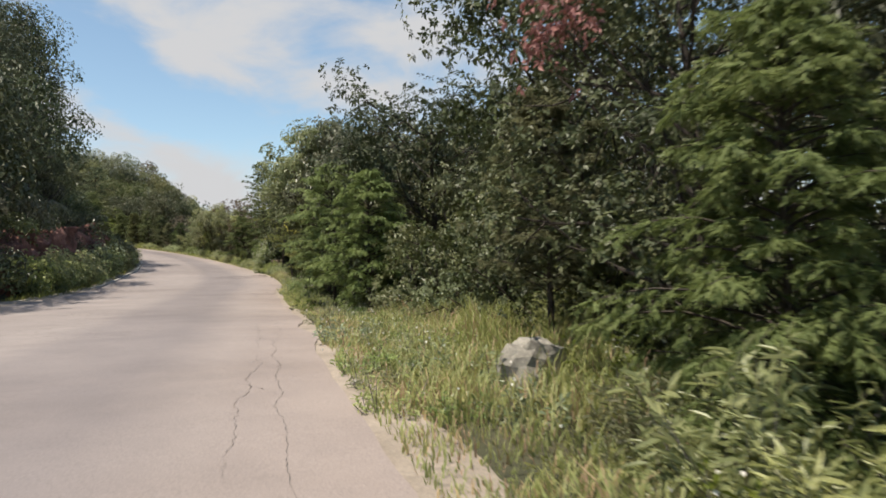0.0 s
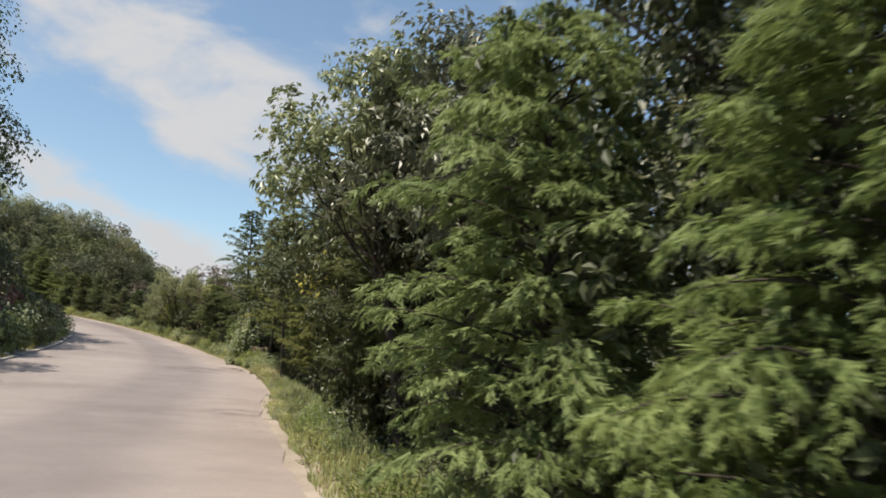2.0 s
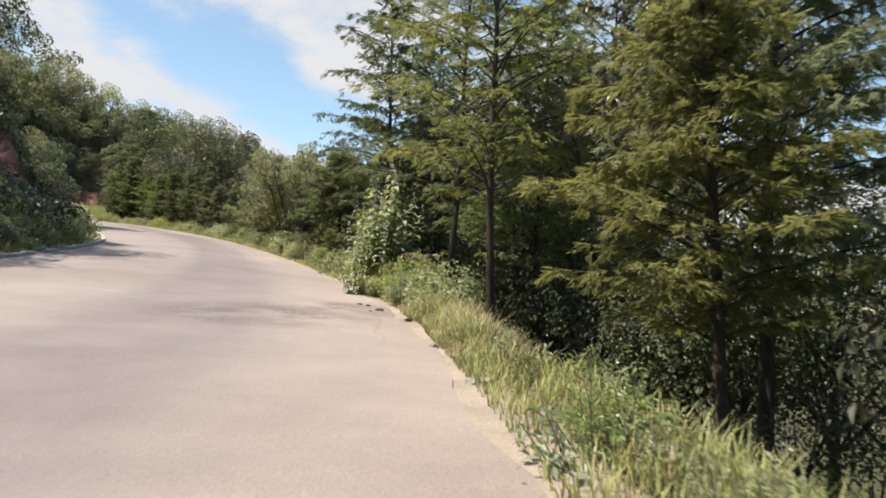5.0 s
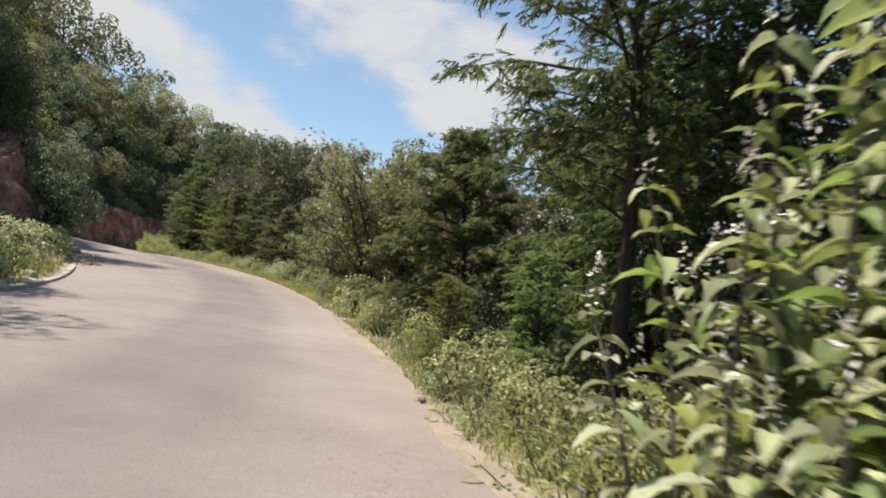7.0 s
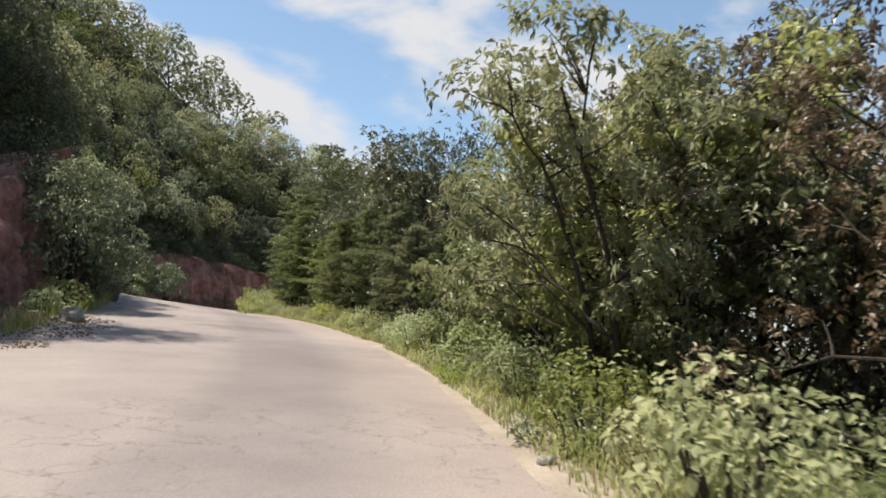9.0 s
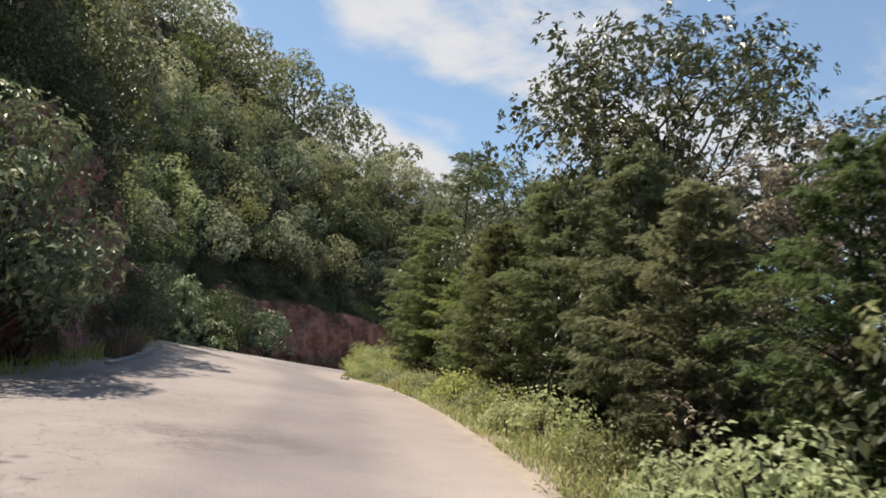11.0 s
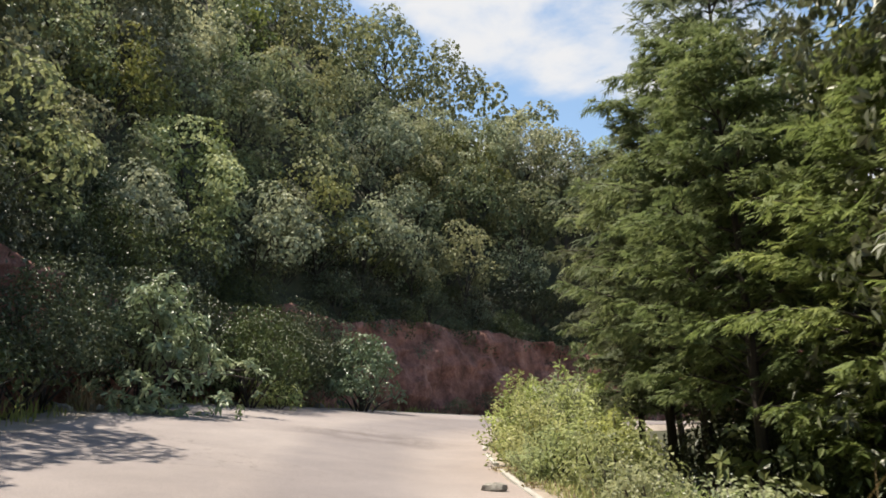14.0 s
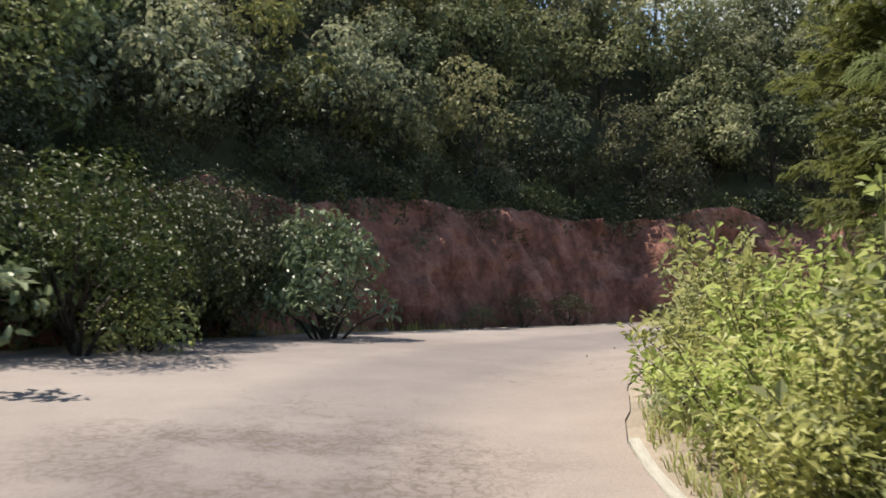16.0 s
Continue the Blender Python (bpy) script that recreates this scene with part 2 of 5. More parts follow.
def asphalt_material():
    m, n, l, b = material("asphalt", 0.86)
    b.inputs["Specular IOR Level"].default_value = 0.3
    at = n.new("ShaderNodeAttribute")
    at.attribute_name = "across"
    big = noise_tex(n, l, 0.22, 5.0, 0.6)
    streak = noise_tex(n, l, 1.3, 4.0, 0.6, (1, 1, 1))
    fine = noise_tex(n, l, 60.0, 3.0, 0.7)
    base = ramp(n, [(0.30, (0.200, 0.172, 0.163)), (0.5, (0.245, 0.213, 0.203)), (0.72, (0.290, 0.254, 0.240))])
    l.new(big.outputs["Fac"], base.inputs[0])
    grain = ramp(n, [(0.25, (0.70, 0.70, 0.70)), (0.75, (1.2, 1.2, 1.2))])
    l.new(fine.outputs["Fac"], grain.inputs[0])
    c = mixed(n, l, 1.0, base.outputs[0], grain.outputs[0], "MULTIPLY")
    worn = ramp(n, [(0.35, (0.84, 0.84, 0.86)), (0.65, (1.06, 1.05, 1.04))])
    l.new(streak.outputs["Fac"], worn.inputs[0])
    c = mixed(n, l, 0.45, c, worn.outputs[0], "MULTIPLY")
    # smoother grey wheel track, sandy margin
    track = ramp(n, [(0.50, (1.0, 1.0, 1.0)), (0.58, (0.74, 0.745, 0.78)), (0.76, (0.74, 0.745, 0.78)), (0.86, (1.04, 1.02, 1.0)), (1.0, (1.12, 1.06, 1.0))])
    l.new(at.outputs["Fac"], track.inputs[0])
    c = mixed(n, l, 0.85, c, track.outputs[0], "MULTIPLY")
    # cracks
    tc = n.new("ShaderNodeTexCoord")
    dn = noise_tex(n, l, 2.2, 3.0, 0.6)
    va = n.new("ShaderNodeVectorMath")
    va.operation = "MULTIPLY_ADD"
    va.inputs[1].default_value = (0.7, 0.7, 0.7)
    l.new(dn.outputs["Color"], va.inputs[0])
    l.new(tc.outputs["Object"], va.inputs[2])
    vo = n.new("ShaderNodeTexVoronoi")
    vo.feature = "DISTANCE_TO_EDGE"
    vo.inputs["Scale"].default_value = 1.5
    l.new(va.outputs[0], vo.inputs["Vector"])
    line = ramp(n, [(0.0, (1, 1, 1)), (0.017, (0, 0, 0))])
    l.new(vo.outputs["Distance"], line.inputs[0])
    where = noise_tex(n, l, 0.16, 2.0, 0.5)
    wr = ramp(n, [(0.53, (0, 0, 0)), (0.62, (1, 1, 1))])
    l.new(where.outputs["Fac"], wr.inputs[0])
    fac = mixed(n, l, 1.0, line.outputs[0], wr.outputs[0], "MULTIPLY")
    c = mixed(n, l, fac, c, (0.125, 0.105, 0.094))
    # surface broken into small plates in worn patches
    plates = n.new("ShaderNodeTexVoronoi")
    plates.feature = "DISTANCE_TO_EDGE"
    plates.inputs["Scale"].default_value = 7.0
    l.new(va.outputs[0], plates.inputs["Vector"])
    joint = ramp(n, [(0.0, (1, 1, 1)), (0.05, (1, 1, 1)), (0.11, (0, 0, 0))])
    l.new(plates.outputs["Distance"], joint.inputs[0])
    patch = None
    for x, y, r in PATCHES:
        sb = n.new("ShaderNodeVectorMath")
        sb.operation = "SUBTRACT"
        l.new(va.outputs[0], sb.inputs[0])
        sb.inputs[1].default_value = (x, y, 0)
        fl = n.new("ShaderNodeVectorMath")
        fl.operation = "MULTIPLY"
        l.new(sb.outputs[0], fl.inputs[0])
        fl.inputs[1].default_value = (1, 1, 0)
        ln = n.new("ShaderNodeVectorMath")
        ln.operation = "LENGTH"
        l.new(fl.outputs[0], ln.inputs[0])
        mr = n.new("ShaderNodeMapRange")
        mr.inputs["From Min"].default_value = r * 0.45
        mr.inputs["From Max"].default_value = r
        mr.inputs["To Min"].default_value = 1.0
        mr.inputs["To Max"].default_value = 0.0
        l.new(ln.outputs["Value"], mr.inputs["Value"])
        if patch is None:
            patch = mr.outputs[0]
        else:
            ad = n.new("ShaderNodeMath")
            ad.operation = "MAXIMUM"
            l.new(patch, ad.inputs[0])
            l.new(mr.outputs[0], ad.inputs[1])
            patch = ad.outputs[0]
    rag = noise_tex(n, l, 0.9, 4.0, 0.65)
    rr = ramp(n, [(0.42, (0, 0, 0)), (0.56, (1, 1, 1))])
    l.new(rag.outputs["Fac"], rr.inputs[0])
    patch = mixed(n, l, 1.0, patch, rr.outputs[0], "MULTIPLY")
    dull = mixed(n, l, patch, (1, 1, 1), (0.78, 0.77, 0.79))
    c = mixed(n, l, 1.0, c, dull, "MULTIPLY")
    broken = mixed(n, l, 1.0, joint.outputs[0], patch, "MULTIPLY")
    c = mixed(n, l, broken, c, (0.115, 0.095, 0.085))
    l.new(c, b.inputs["Base Color"])
    h = mixed(n, l, fac, fine.outputs["Color"], (0, 0, 0))
    bump(n, l, b, h, 0.35, 0.006)
    return m


ASPHALT = asphalt_material()


def earth_material(name, stops, scale=0.8, rough=0.95, stretch=None, depth=0.06, grain=18.0):
    m, n, l, b = material(name, rough)
    a = noise_tex(n, l, scale, 7.0, 0.62, stretch)
    f = noise_tex(n, l, grain, 4.0, 0.65)
    r = ramp(n, stops)
    l.new(a.outputs["Fac"], r.inputs[0])
    g = ramp(n, [(0.25, (0.6, 0.6, 0.6)), (0.75, (1.3, 1.3, 1.3))])
    l.new(f.outputs["Fac"], g.inputs[0])
    l.new(mixed(n, l, 0.9, r.outputs[0], g.outputs[0], "MULTIPLY"), b.inputs["Base Color"])
    sm = n.new("ShaderNodeMath")
    sm.operation = "MULTIPLY_ADD"
    sm.inputs[1].default_value = 0.35
    l.new(f.outputs["Fac"], sm.inputs[0])
    l.new(a.outputs["Fac"], sm.inputs[2])
    bump(n, l, b, sm.outputs[0], 0.8, depth)
    return m


SOIL = earth_material("forest_soil", [(0.3, (0.026, 0.026, 0.013)), (0.5, (0.045, 0.046, 0.020)), (0.72, (0.085, 0.070, 0.038))], 0.9)
SHOULDER = earth_material("sandy_shoulder", [(0.3, (0.20, 0.165, 0.13)), (0.7, (0.34, 0.285, 0.235))], 1.4, depth=0.015, grain=40)
RED_EARTH = earth_material("red_earth", [(0.22, (0.030, 0.015, 0.011)), (0.40, (0.090, 0.039, 0.028)), (0.55, (0.19, 0.082, 0.060)), (0.8, (0.33, 0.168, 0.128))], 0.9, stretch=(1, 1, 0.5), depth=0.3, grain=7)
# red earth in lighter tones; sunlight on this face is put into the colour
LIT_RED_EARTH = earth_material("lit_red_earth", [(0.22, (0.055, 0.026, 0.020)), (0.40, (0.150, 0.066, 0.048)), (0.55, (0.290, 0.130, 0.098)), (0.8, (0.450, 0.250, 0.195))], 1.3, stretch=(1, 1, 0.45), depth=0.3, grain=6)
STONE = earth_material("stone", [(0.3, (0.17, 0.155, 0.13)), (0.7, (0.36, 0.335, 0.29))], 3.0, depth=0.03, grain=30)
CONCRETE = earth_material("kerb_concrete", [(0.3, (0.28, 0.26, 0.23)), (0.7, (0.46, 0.44, 0.40))], 2.0, depth=0.01, grain=40)

# ---------------------------------------------------------------- the line of the road
# x, y, height of the road, distance to the left edge, rise of that edge, distance to the right edge
LINE = [
    (14.0, -55.0, -1.4, 8.0, 0.0, 1.00), (7.0, -26.0, -0.6, 8.0, 0.0, 0.90), (0.2, 0.4, 0.12, 8.0, 0.0, 0.85), (-2.3, 10.1, 0.30, 8.4, 0.0, 0.90), (-4.7, 19.8, 0.34, 8.8, 0.0, 1.10), (-7.0, 29.5, 0.36, 9.2, 0.0, 0.85),
    (-9.2, 39.3, 0.48, 9.4, 0.0, 0.65), (-11.6, 49.0, 0.80, 9.2, 0.0, 1.00), (-15.0, 58.4, 1.35, 8.3, 0.0, 1.30), (-19.4, 67.3, 2.07, 6.6, 0.0, 1.15), (-24.7, 75.8, 2.89, 5.0, 0.0, 1.30), (-31.0, 83.6, 3.75, 4.9, 0.05, 1.75),
    (-37.7, 91.0, 4.56, 5.0, 0.15, 1.70), (-44.7, 98.1, 5.28, 5.2, 0.4, 1.40), (-52.0, 104.6, 5.87, 6.2, 0.75, 1.0), (-56.4, 109.0, 6.22, 7.2, 0.95, 0.9), (-59.6, 114.0, 6.52, 8.0, 0.95, 1.2), (-61.2, 120.0, 6.68, 8.2, 0.7, 1.5),
    (-60.6, 127.0, 6.70, 7.4, 0.4, 2.20), (-57.0, 135.0, 6.60, 6.0, 0.2, 2.00), (-49.0, 143.0, 6.4, 5.5, 0.1, 1.50), (-36.0, 150.0, 6.0, 5.2, 0.0, 1.30), (-15.0, 158.0, 5.5, 5.2, 0.0, 1.30), (60.0, 175.0, 3.0, 5.2, 0.0, 1.30),
]


def spline(pts, step=1.0):
    """Even points along a smooth curve through pts."""
    p = np.array(pts, float)
    p = np.vstack([2 * p[0] - p[1], p, 2 * p[-1] - p[-2]])
    out = []
    for i in range(1, len(p) - 2):
        a, b, c, d = p[i - 1:i + 3]
        for u in np.linspace(0, 1, 24, endpoint=False):
            out.append(0.5 * (2 * b + (c - a) * u + (2 * a - 5 * b + 4 * c - d) * u * u + (3 * b - a - 3 * c + d) * u ** 3))
    out.append(p[-2])
    out = np.array(out)
    s = np.r_[0, np.cumsum(np.linalg.norm(np.diff(out[:, :2], axis=0), axis=1))]
    e = np.arange(0, s[-1], step)
    return np.stack([np.interp(e, s, out[:, k]) for k in range(out.shape[1])], 1)


ROAD = spline(LINE)
TAN = np.gradient(ROAD[:, :2], axis=0)
TAN /= np.linalg.norm(TAN, axis=1)[:, None]
NRM = np.stack([TAN[:, 1], -TAN[:, 0]], 1)
# station 0 where the line passes (0.2, 0.4)
ZERO = int(np.argmin(np.linalg.norm(ROAD[:, :2] - np.array((0.2, 0.4)), axis=1)))


def along(x, y):
    """Station and offset (right positive) of places, and the road's height and left width there."""
    x, y = np.atleast_1d(x).astype(float), np.atleast_1d(y).astype(float)
    st, off = np.empty(len(x)), np.empty(len(x))
    for a in range(0, len(x), 4000):
        q = np.stack([x[a:a + 4000], y[a:a + 4000]], 1)
        d = ((q[:, None] - ROAD[None, :, :2]) ** 2).sum(2)
        i = d.argmin(1)
        v = q - ROAD[i, :2]
        st[a:a + 4000] = i - ZERO + (v * TAN[i]).sum(1)
        side = (v * NRM[i]).sum(1)
        off[a:a + 4000] = np.sign(side) * np.sqrt(d[np.arange(len(i)), i])
        inner = np.abs(side) > 0.9 * np.sqrt(d[np.arange(len(i)), i])
        off[a:a + 4000][inner] = side[inner]
    idx = np.clip(st + ZERO, 0, len(ROAD) - 1)
    k = np.arange(len(ROAD))
    lf = np.interp(idx, k, ROAD[:, 3])
    rise = np.interp(idx, k, ROAD[:, 4]) * np.clip(-off / lf, 0, 1)
    return st, off, np.interp(idx, k, ROAD[:, 2]) + rise, lf, np.interp(idx, k, ROAD[:, 5])


def spot(s, off):
    """The place at a station and offset."""
    i = np.clip(s + ZERO, 0, len(ROAD) - 1)
    k = np.arange(len(ROAD))
    c = np.array([np.interp(i, k, ROAD[:, j]) for j in (0, 1)])
    nn = np.array([np.interp(i, k, NRM[:, j]) for j in (0, 1)])
    return c + nn * off


def right_edge(s):
    return float(np.interp(s + ZERO, np.arange(len(ROAD)), ROAD[:, 5]))


def left_edge(s):
    return float(np.interp(s + ZERO, np.arange(len(ROAD)), ROAD[:, 3]))


def fbm(x, y, size, seed=0.0):
    return np.array([noise.fractal(Vector((a / size + seed, b / size - seed, seed)), 0.9, 2.1, 3) for a, b in zip(x, y)])


BANK = ((-60, 0.8, 0.2), (20, 1.0, 0.25), (38, 1.5, 0.5), (46, 4.6, 0.5), (66, 4.6, 0.5), (73, 1.6, 0.4), (77, 0.6, 0.4), (82, 0.4, 1.5), (97, 0.8, 1.6), (103, 4.8, 1.4), (110, 5.8, 1.4), (120, 5.2, 1.4), (124, 3.0, 1.4), (134, 3.8, 1.35), (140, 4.5, 1.3), (160, 4.2, 1.1), (172, 1.5, 0.12), (190, 0.3, -0.02), (400, 0.0, -0.04))


def ground(x, y, rough=True):
    """Height of the ground."""
    x, y = np.atleast_1d(x).astype(float), np.atleast_1d(y).astype(float)
    st, off, zr, left, right = along(x, y)
    b = np.array(BANK)
    bank, rise = np.interp(st, b[:, 0], b[:, 1]), np.interp(st, b[:, 0], b[:, 2])
    r = off - right
    shelf = np.interp(st, (5, 9, 17, 21), (1.0, 3.4, 3.4, 1.0))
    right_z = np.where(r < shelf, -0.02 * np.clip(r, 0, 1), -0.02 - 0.42 * np.clip(r - shelf, 0, 60) - 0.10 * np.clip(r - 61, 0, 300))
    q = -off - left
    back = np.interp(st, (40, 46, 66, 72), (0, 0.5, 0.5, 0))
    left_z = np.where(q < 0.9, 0.04 * np.clip(q, 0, 1), 0.04 + bank * np.clip((q - back - 2.5) / 1.2, 0, 1))
    up = rise * np.clip(q - back - 3.7, 0, None)
    cap = 400.0
    left_z = left_z + np.where(up > 0, cap * (1 - np.exp(-np.clip(up, 0, None) / cap)), up)
    # the wooded ridge falls away to the north
    crest = np.interp(y, (60, 80, 100, 110, 116, 123, 127.6, 130, 132.3, 134, 136, 138, 140, 142, 146, 155, 200, 400), (57, 53, 49, 46, 44, 41.0, 40.0, 37.4, 34.5, 32.0, 30.0, 27.6, 25.8, 23.4, 20.5, 18.6, 12.0, -30)) - 0.08 * np.clip(-90.0 - x, 0, 400)
    over = np.clip(zr + left_z - crest, 0, None)
    left_z = left_z - over * np.clip(q / 4.0, 0, 1)
    z = zr + np.where(off > 0, right_z, left_z)
    on = (r < 0.05) & (q < 0.05)
    z = np.where(on, z - 0.25, z)
    if rough:
        amp = np.clip(np.maximum(r, q) - 0.4, 0, 3) * 0.09
        z = z + amp * fbm(x, y, 2.3)
    return z


def part(name, data, mat, parent=None, label="", kind=""):
    """One mesh object under a thing or a part. data: a bmesh, or (verts, faces)."""
    me = bpy.data.meshes.new(name)
    if isinstance(data, tuple):
        me.from_pydata(np.asarray(data[0]).tolist(), [], [list(map(int, q)) for q in data[1]])
    else:
        data.to_mesh(me)
        data.free()
    me.materials.append(mat)
    ob = new(name, me)
    if parent:
        ob.parent = parent
    if label:
        ob["label"] = label
    if kind:
        ob["kind"] = kind
    return ob


def smooth(ob):
    ob.data.polygons.foreach_set("use_smooth", [True] * len(ob.data.polygons))
    return ob


def grid_faces(rows, cols):
    i = np.arange(rows - 1)[:, None] * cols + np.arange(cols - 1)[None]
    return np.stack([i, i + 1, i + cols + 1, i + cols], -1).reshape(-1, 4)


# ---------------------------------------------------------------- ground and road
def axis(lo, hi, fine, far, ratio=1.3):
    a = list(np.arange(lo, hi + fine, fine))
    stp = fine
    while a[-1] < far:
        stp *= ratio
        a.append(a[-1] + stp)
    stp = fine
    while a[0] > -far:
        stp *= ratio
        a.insert(0, a[0] - stp)
    return np.array(a)


def build_ground():
    gx, gy = axis(-112, 26, 1.15, 2500), axis(-22, 160, 1.15, 2500)
    X, Y = np.meshgrid(gx, gy)
    z = ground(X.ravel(), Y.ravel())
    st, off, zr, lf, rt = along(X.ravel(), Y.ravel())
    # kept below the gravel shoulders
    z = z - 0.16 * ((off - rt > 0) & (off - rt < 0.75)) - 0.12 * ((-off - lf > 0) & (-off - lf < 0.9))
    v = np.stack([X.ravel(), Y.ravel(), z], 1)
    ob = smooth(part("ground", (v, grid_faces(len(gy), len(gx))), SOIL))
    tagged(ob, "brown forest soil with sparse growth on the hillside", "ground", kind="structure")
    return ob


build_ground()


def ribbon(name, offs, lift, mat, s0, s1, step=1.0, wobble=0.0, across=False):
    """A strip along the road between offsets given as functions of the station."""
    S = np.arange(s0, s1, step)
    cols = len(offs)
    v = []
    for s in S:
        i = np.clip(s + ZERO, 0, len(ROAD) - 1)
        k = np.arange(len(ROAD))
        zr, lf, lift_l = (np.interp(i, k, ROAD[:, c]) for c in (2, 3, 4))
        for j, o in enumerate(offs):
            oo = o(s, lf)
            p = spot(s, oo)
            v.append((p[0], p[1], zr + lift[j] + lift_l * min(1, max(0, -oo / lf))))
    ob = part(name, (v, grid_faces(len(S), cols)), mat)
    if across:
        a = ob.data.attributes.new("across", "FLOAT", "POINT")
        a.data.foreach_set("value", np.tile(np.linspace(0, 1, cols), len(S)).astype(np.float32))
    return smooth(ob)


def wob(s, k, a):
    return a * noise.fractal(Vector((s * 0.35, k * 7.3, 0.2)), 0.8, 2.0, 3)


N_ACROSS = 15
road = ribbon("road", [(lambda s, lf, u=u: -(lf - 0.1 + wob(s, 1, 0.12)) * (1 - u) + (right_edge(s) + wob(s, 2, 0.16)) * u) for u in np.linspace(0, 1, N_ACROSS)],
              [0.03 * math.sin(math.pi * u) for u in np.linspace(0, 1, N_ACROSS)], ASPHALT, -50, 190, 0.5, across=True)
tagged(road, "worn pinkish grey asphalt road with fine cracks", "road", kind="structure")
sh = ribbon("road_shoulder", [lambda s, lf: right_edge(s) - 0.9, lambda s, lf: right_edge(s) + 0.2, lambda s, lf: right_edge(s) + 0.5 + wob(s, 3, 0.3), lambda s, lf: right_edge(s) + 1.0], [-0.05, -0.012, -0.02, -0.22], SHOULDER, -50, 190, 0.4)
tagged(sh, "pale sandy gravel shoulder beside the road", "shoulder", kind="structure")
sh2 = ribbon("road_shoulder", [lambda s, lf: -lf - 1.3, lambda s, lf: -lf - 0.7 + wob(s, 4, 0.3), lambda s, lf: -lf - 0.2, lambda s, lf: -lf + 0.9], [-0.1, 0.06, 0.0, -0.05], SHOULDER, -50, 190, 0.4)
tagged(sh2, "sandy shoulder with fallen earth below the bank", "shoulder", kind="structure")


def build_bank(name, s0, s1, q0, top, label, seed, mat):
    """A cut face of bare red earth, rough, leaning back, closed at top and ends by running into the slope."""
    S = np.arange(s0, s1, 0.25)
    H = np.linspace(0, 1, 34)
    v = []
    for s in S:
        i = np.clip(s + ZERO, 0, len(ROAD) - 1)
        k = np.arange(len(ROAD))
        zr, lf = np.interp(i, k, ROAD[:, 2]) + np.interp(i, k, ROAD[:, 4]), np.interp(i, k, ROAD[:, 3])
        end = min(1, (s - s0) / 4, (s1 - s) / 4)
        for h in H:
            hh = -0.3 + (top(s) + 0.3 + 0.5 * noise.fractal(Vector((s * 0.35, seed, 1.0)), 0.8, 2.1, 3)) * h
            q = q0 + 0.25 * hh - 0.35 * math.sin(h * 2.6)
            p0 = spot(s, -lf - q)
            nz = noise.fractal(Vector((p0[0] * 0.45, p0[1] * 0.45, hh * 0.3 + seed)), 0.7, 2.2, 5)
            rdg = abs(noise.noise(Vector((p0[0] * 0.9, p0[1] * 0.9, hh * 0.12 + seed))))
            lump = noise.fractal(Vector((p0[0] * 1.6, p0[1] * 1.6, hh * 1.3 + seed)), 0.6, 2.0, 3)
            gully = abs(noise.noise(Vector((p0[0] * 2.1, p0[1] * 2.1, hh * 0.10 + seed * 2))))
            q += 0.75 * nz + 0.8 * rdg + 0.5 * gully + 0.2 * lump + (1 - max(0, end)) * 1.3
            p = spot(s, -lf - q)
            v.append((p[0], p[1], zr + hh))
        p = spot(s, -lf - q - 2.0)
        v.append((p[0], p[1], zr + top(s) - 0.4))
    ob = part(name, (v, grid_faces(len(S), len(H) + 1)), mat)
    tagged(ob, label, "earth bank", kind="structure")
    return smooth(ob)


build_bank("earth_bank", 34, 76, 1.8, lambda s: float(np.interp(s, (38, 46, 66, 73), (1.6, 3.2, 3.2, 1.4))) + 0.3 * math.sin(s * 0.6), "reddish earth face behind the roadside shrubs", 1.0, RED_EARTH)
build_bank("earth_bank", 80, 102, 4.2, lambda s: float(np.interp(s, (80, 85, 89, 95, 102), (0.8, 4.6, 6.6, 6.2, 1.4))), "high steep face of dark reddish earth", 7.0, RED_EARTH)
build_bank("earth_bank", 97, 170, 1.35, lambda s: float(np.interp(s, (97, 103, 110, 118, 121, 123.5, 130, 135, 139, 150, 170), (2.0, 5.2, 5.8, 5.6, 4.8, 3.0, 3.1, 3.9, 4.4, 4.2, 3.6))) + 0.3 * math.sin(s * 0.9), "tall cut face of bare orange-red earth", 4.0, LIT_RED_EARTH)

# ---------------------------------------------------------------- plants
RNG = np.random.default_rng(11)
FIRST = {}
TALL = {}
GROUPS = {"oak_tree": "oaks beside the road", "cedar_tree": "cedars beside the road", "cedar_sapling": "cedar saplings", "pale_tree": "pale trees beside the road", "hill_tree": "trees on the hillside", "bank_tree": "trees on the bank", "slope_tree": "trees down the slope", "thicket_bush": "undergrowth bushes", "leafy_bush": "tall bushes beside the road", "herb": "herbs along the verge", "weed": "weeds along the verge", "verge_shrub": "low shrubs on the verge", "leafy_shrub": "leafy shrubs beside the road", "big_leaf_plant": "tall plants at the road edge", "lance_shrub": "narrow-leaved shrubs", "shrub": "shrubs below the bank"}
UP = np.array([0, 0, 1.0])



def unit(v):
    return v / np.maximum(np.linalg.norm(v, axis=-1, keepdims=True), 1e-9)


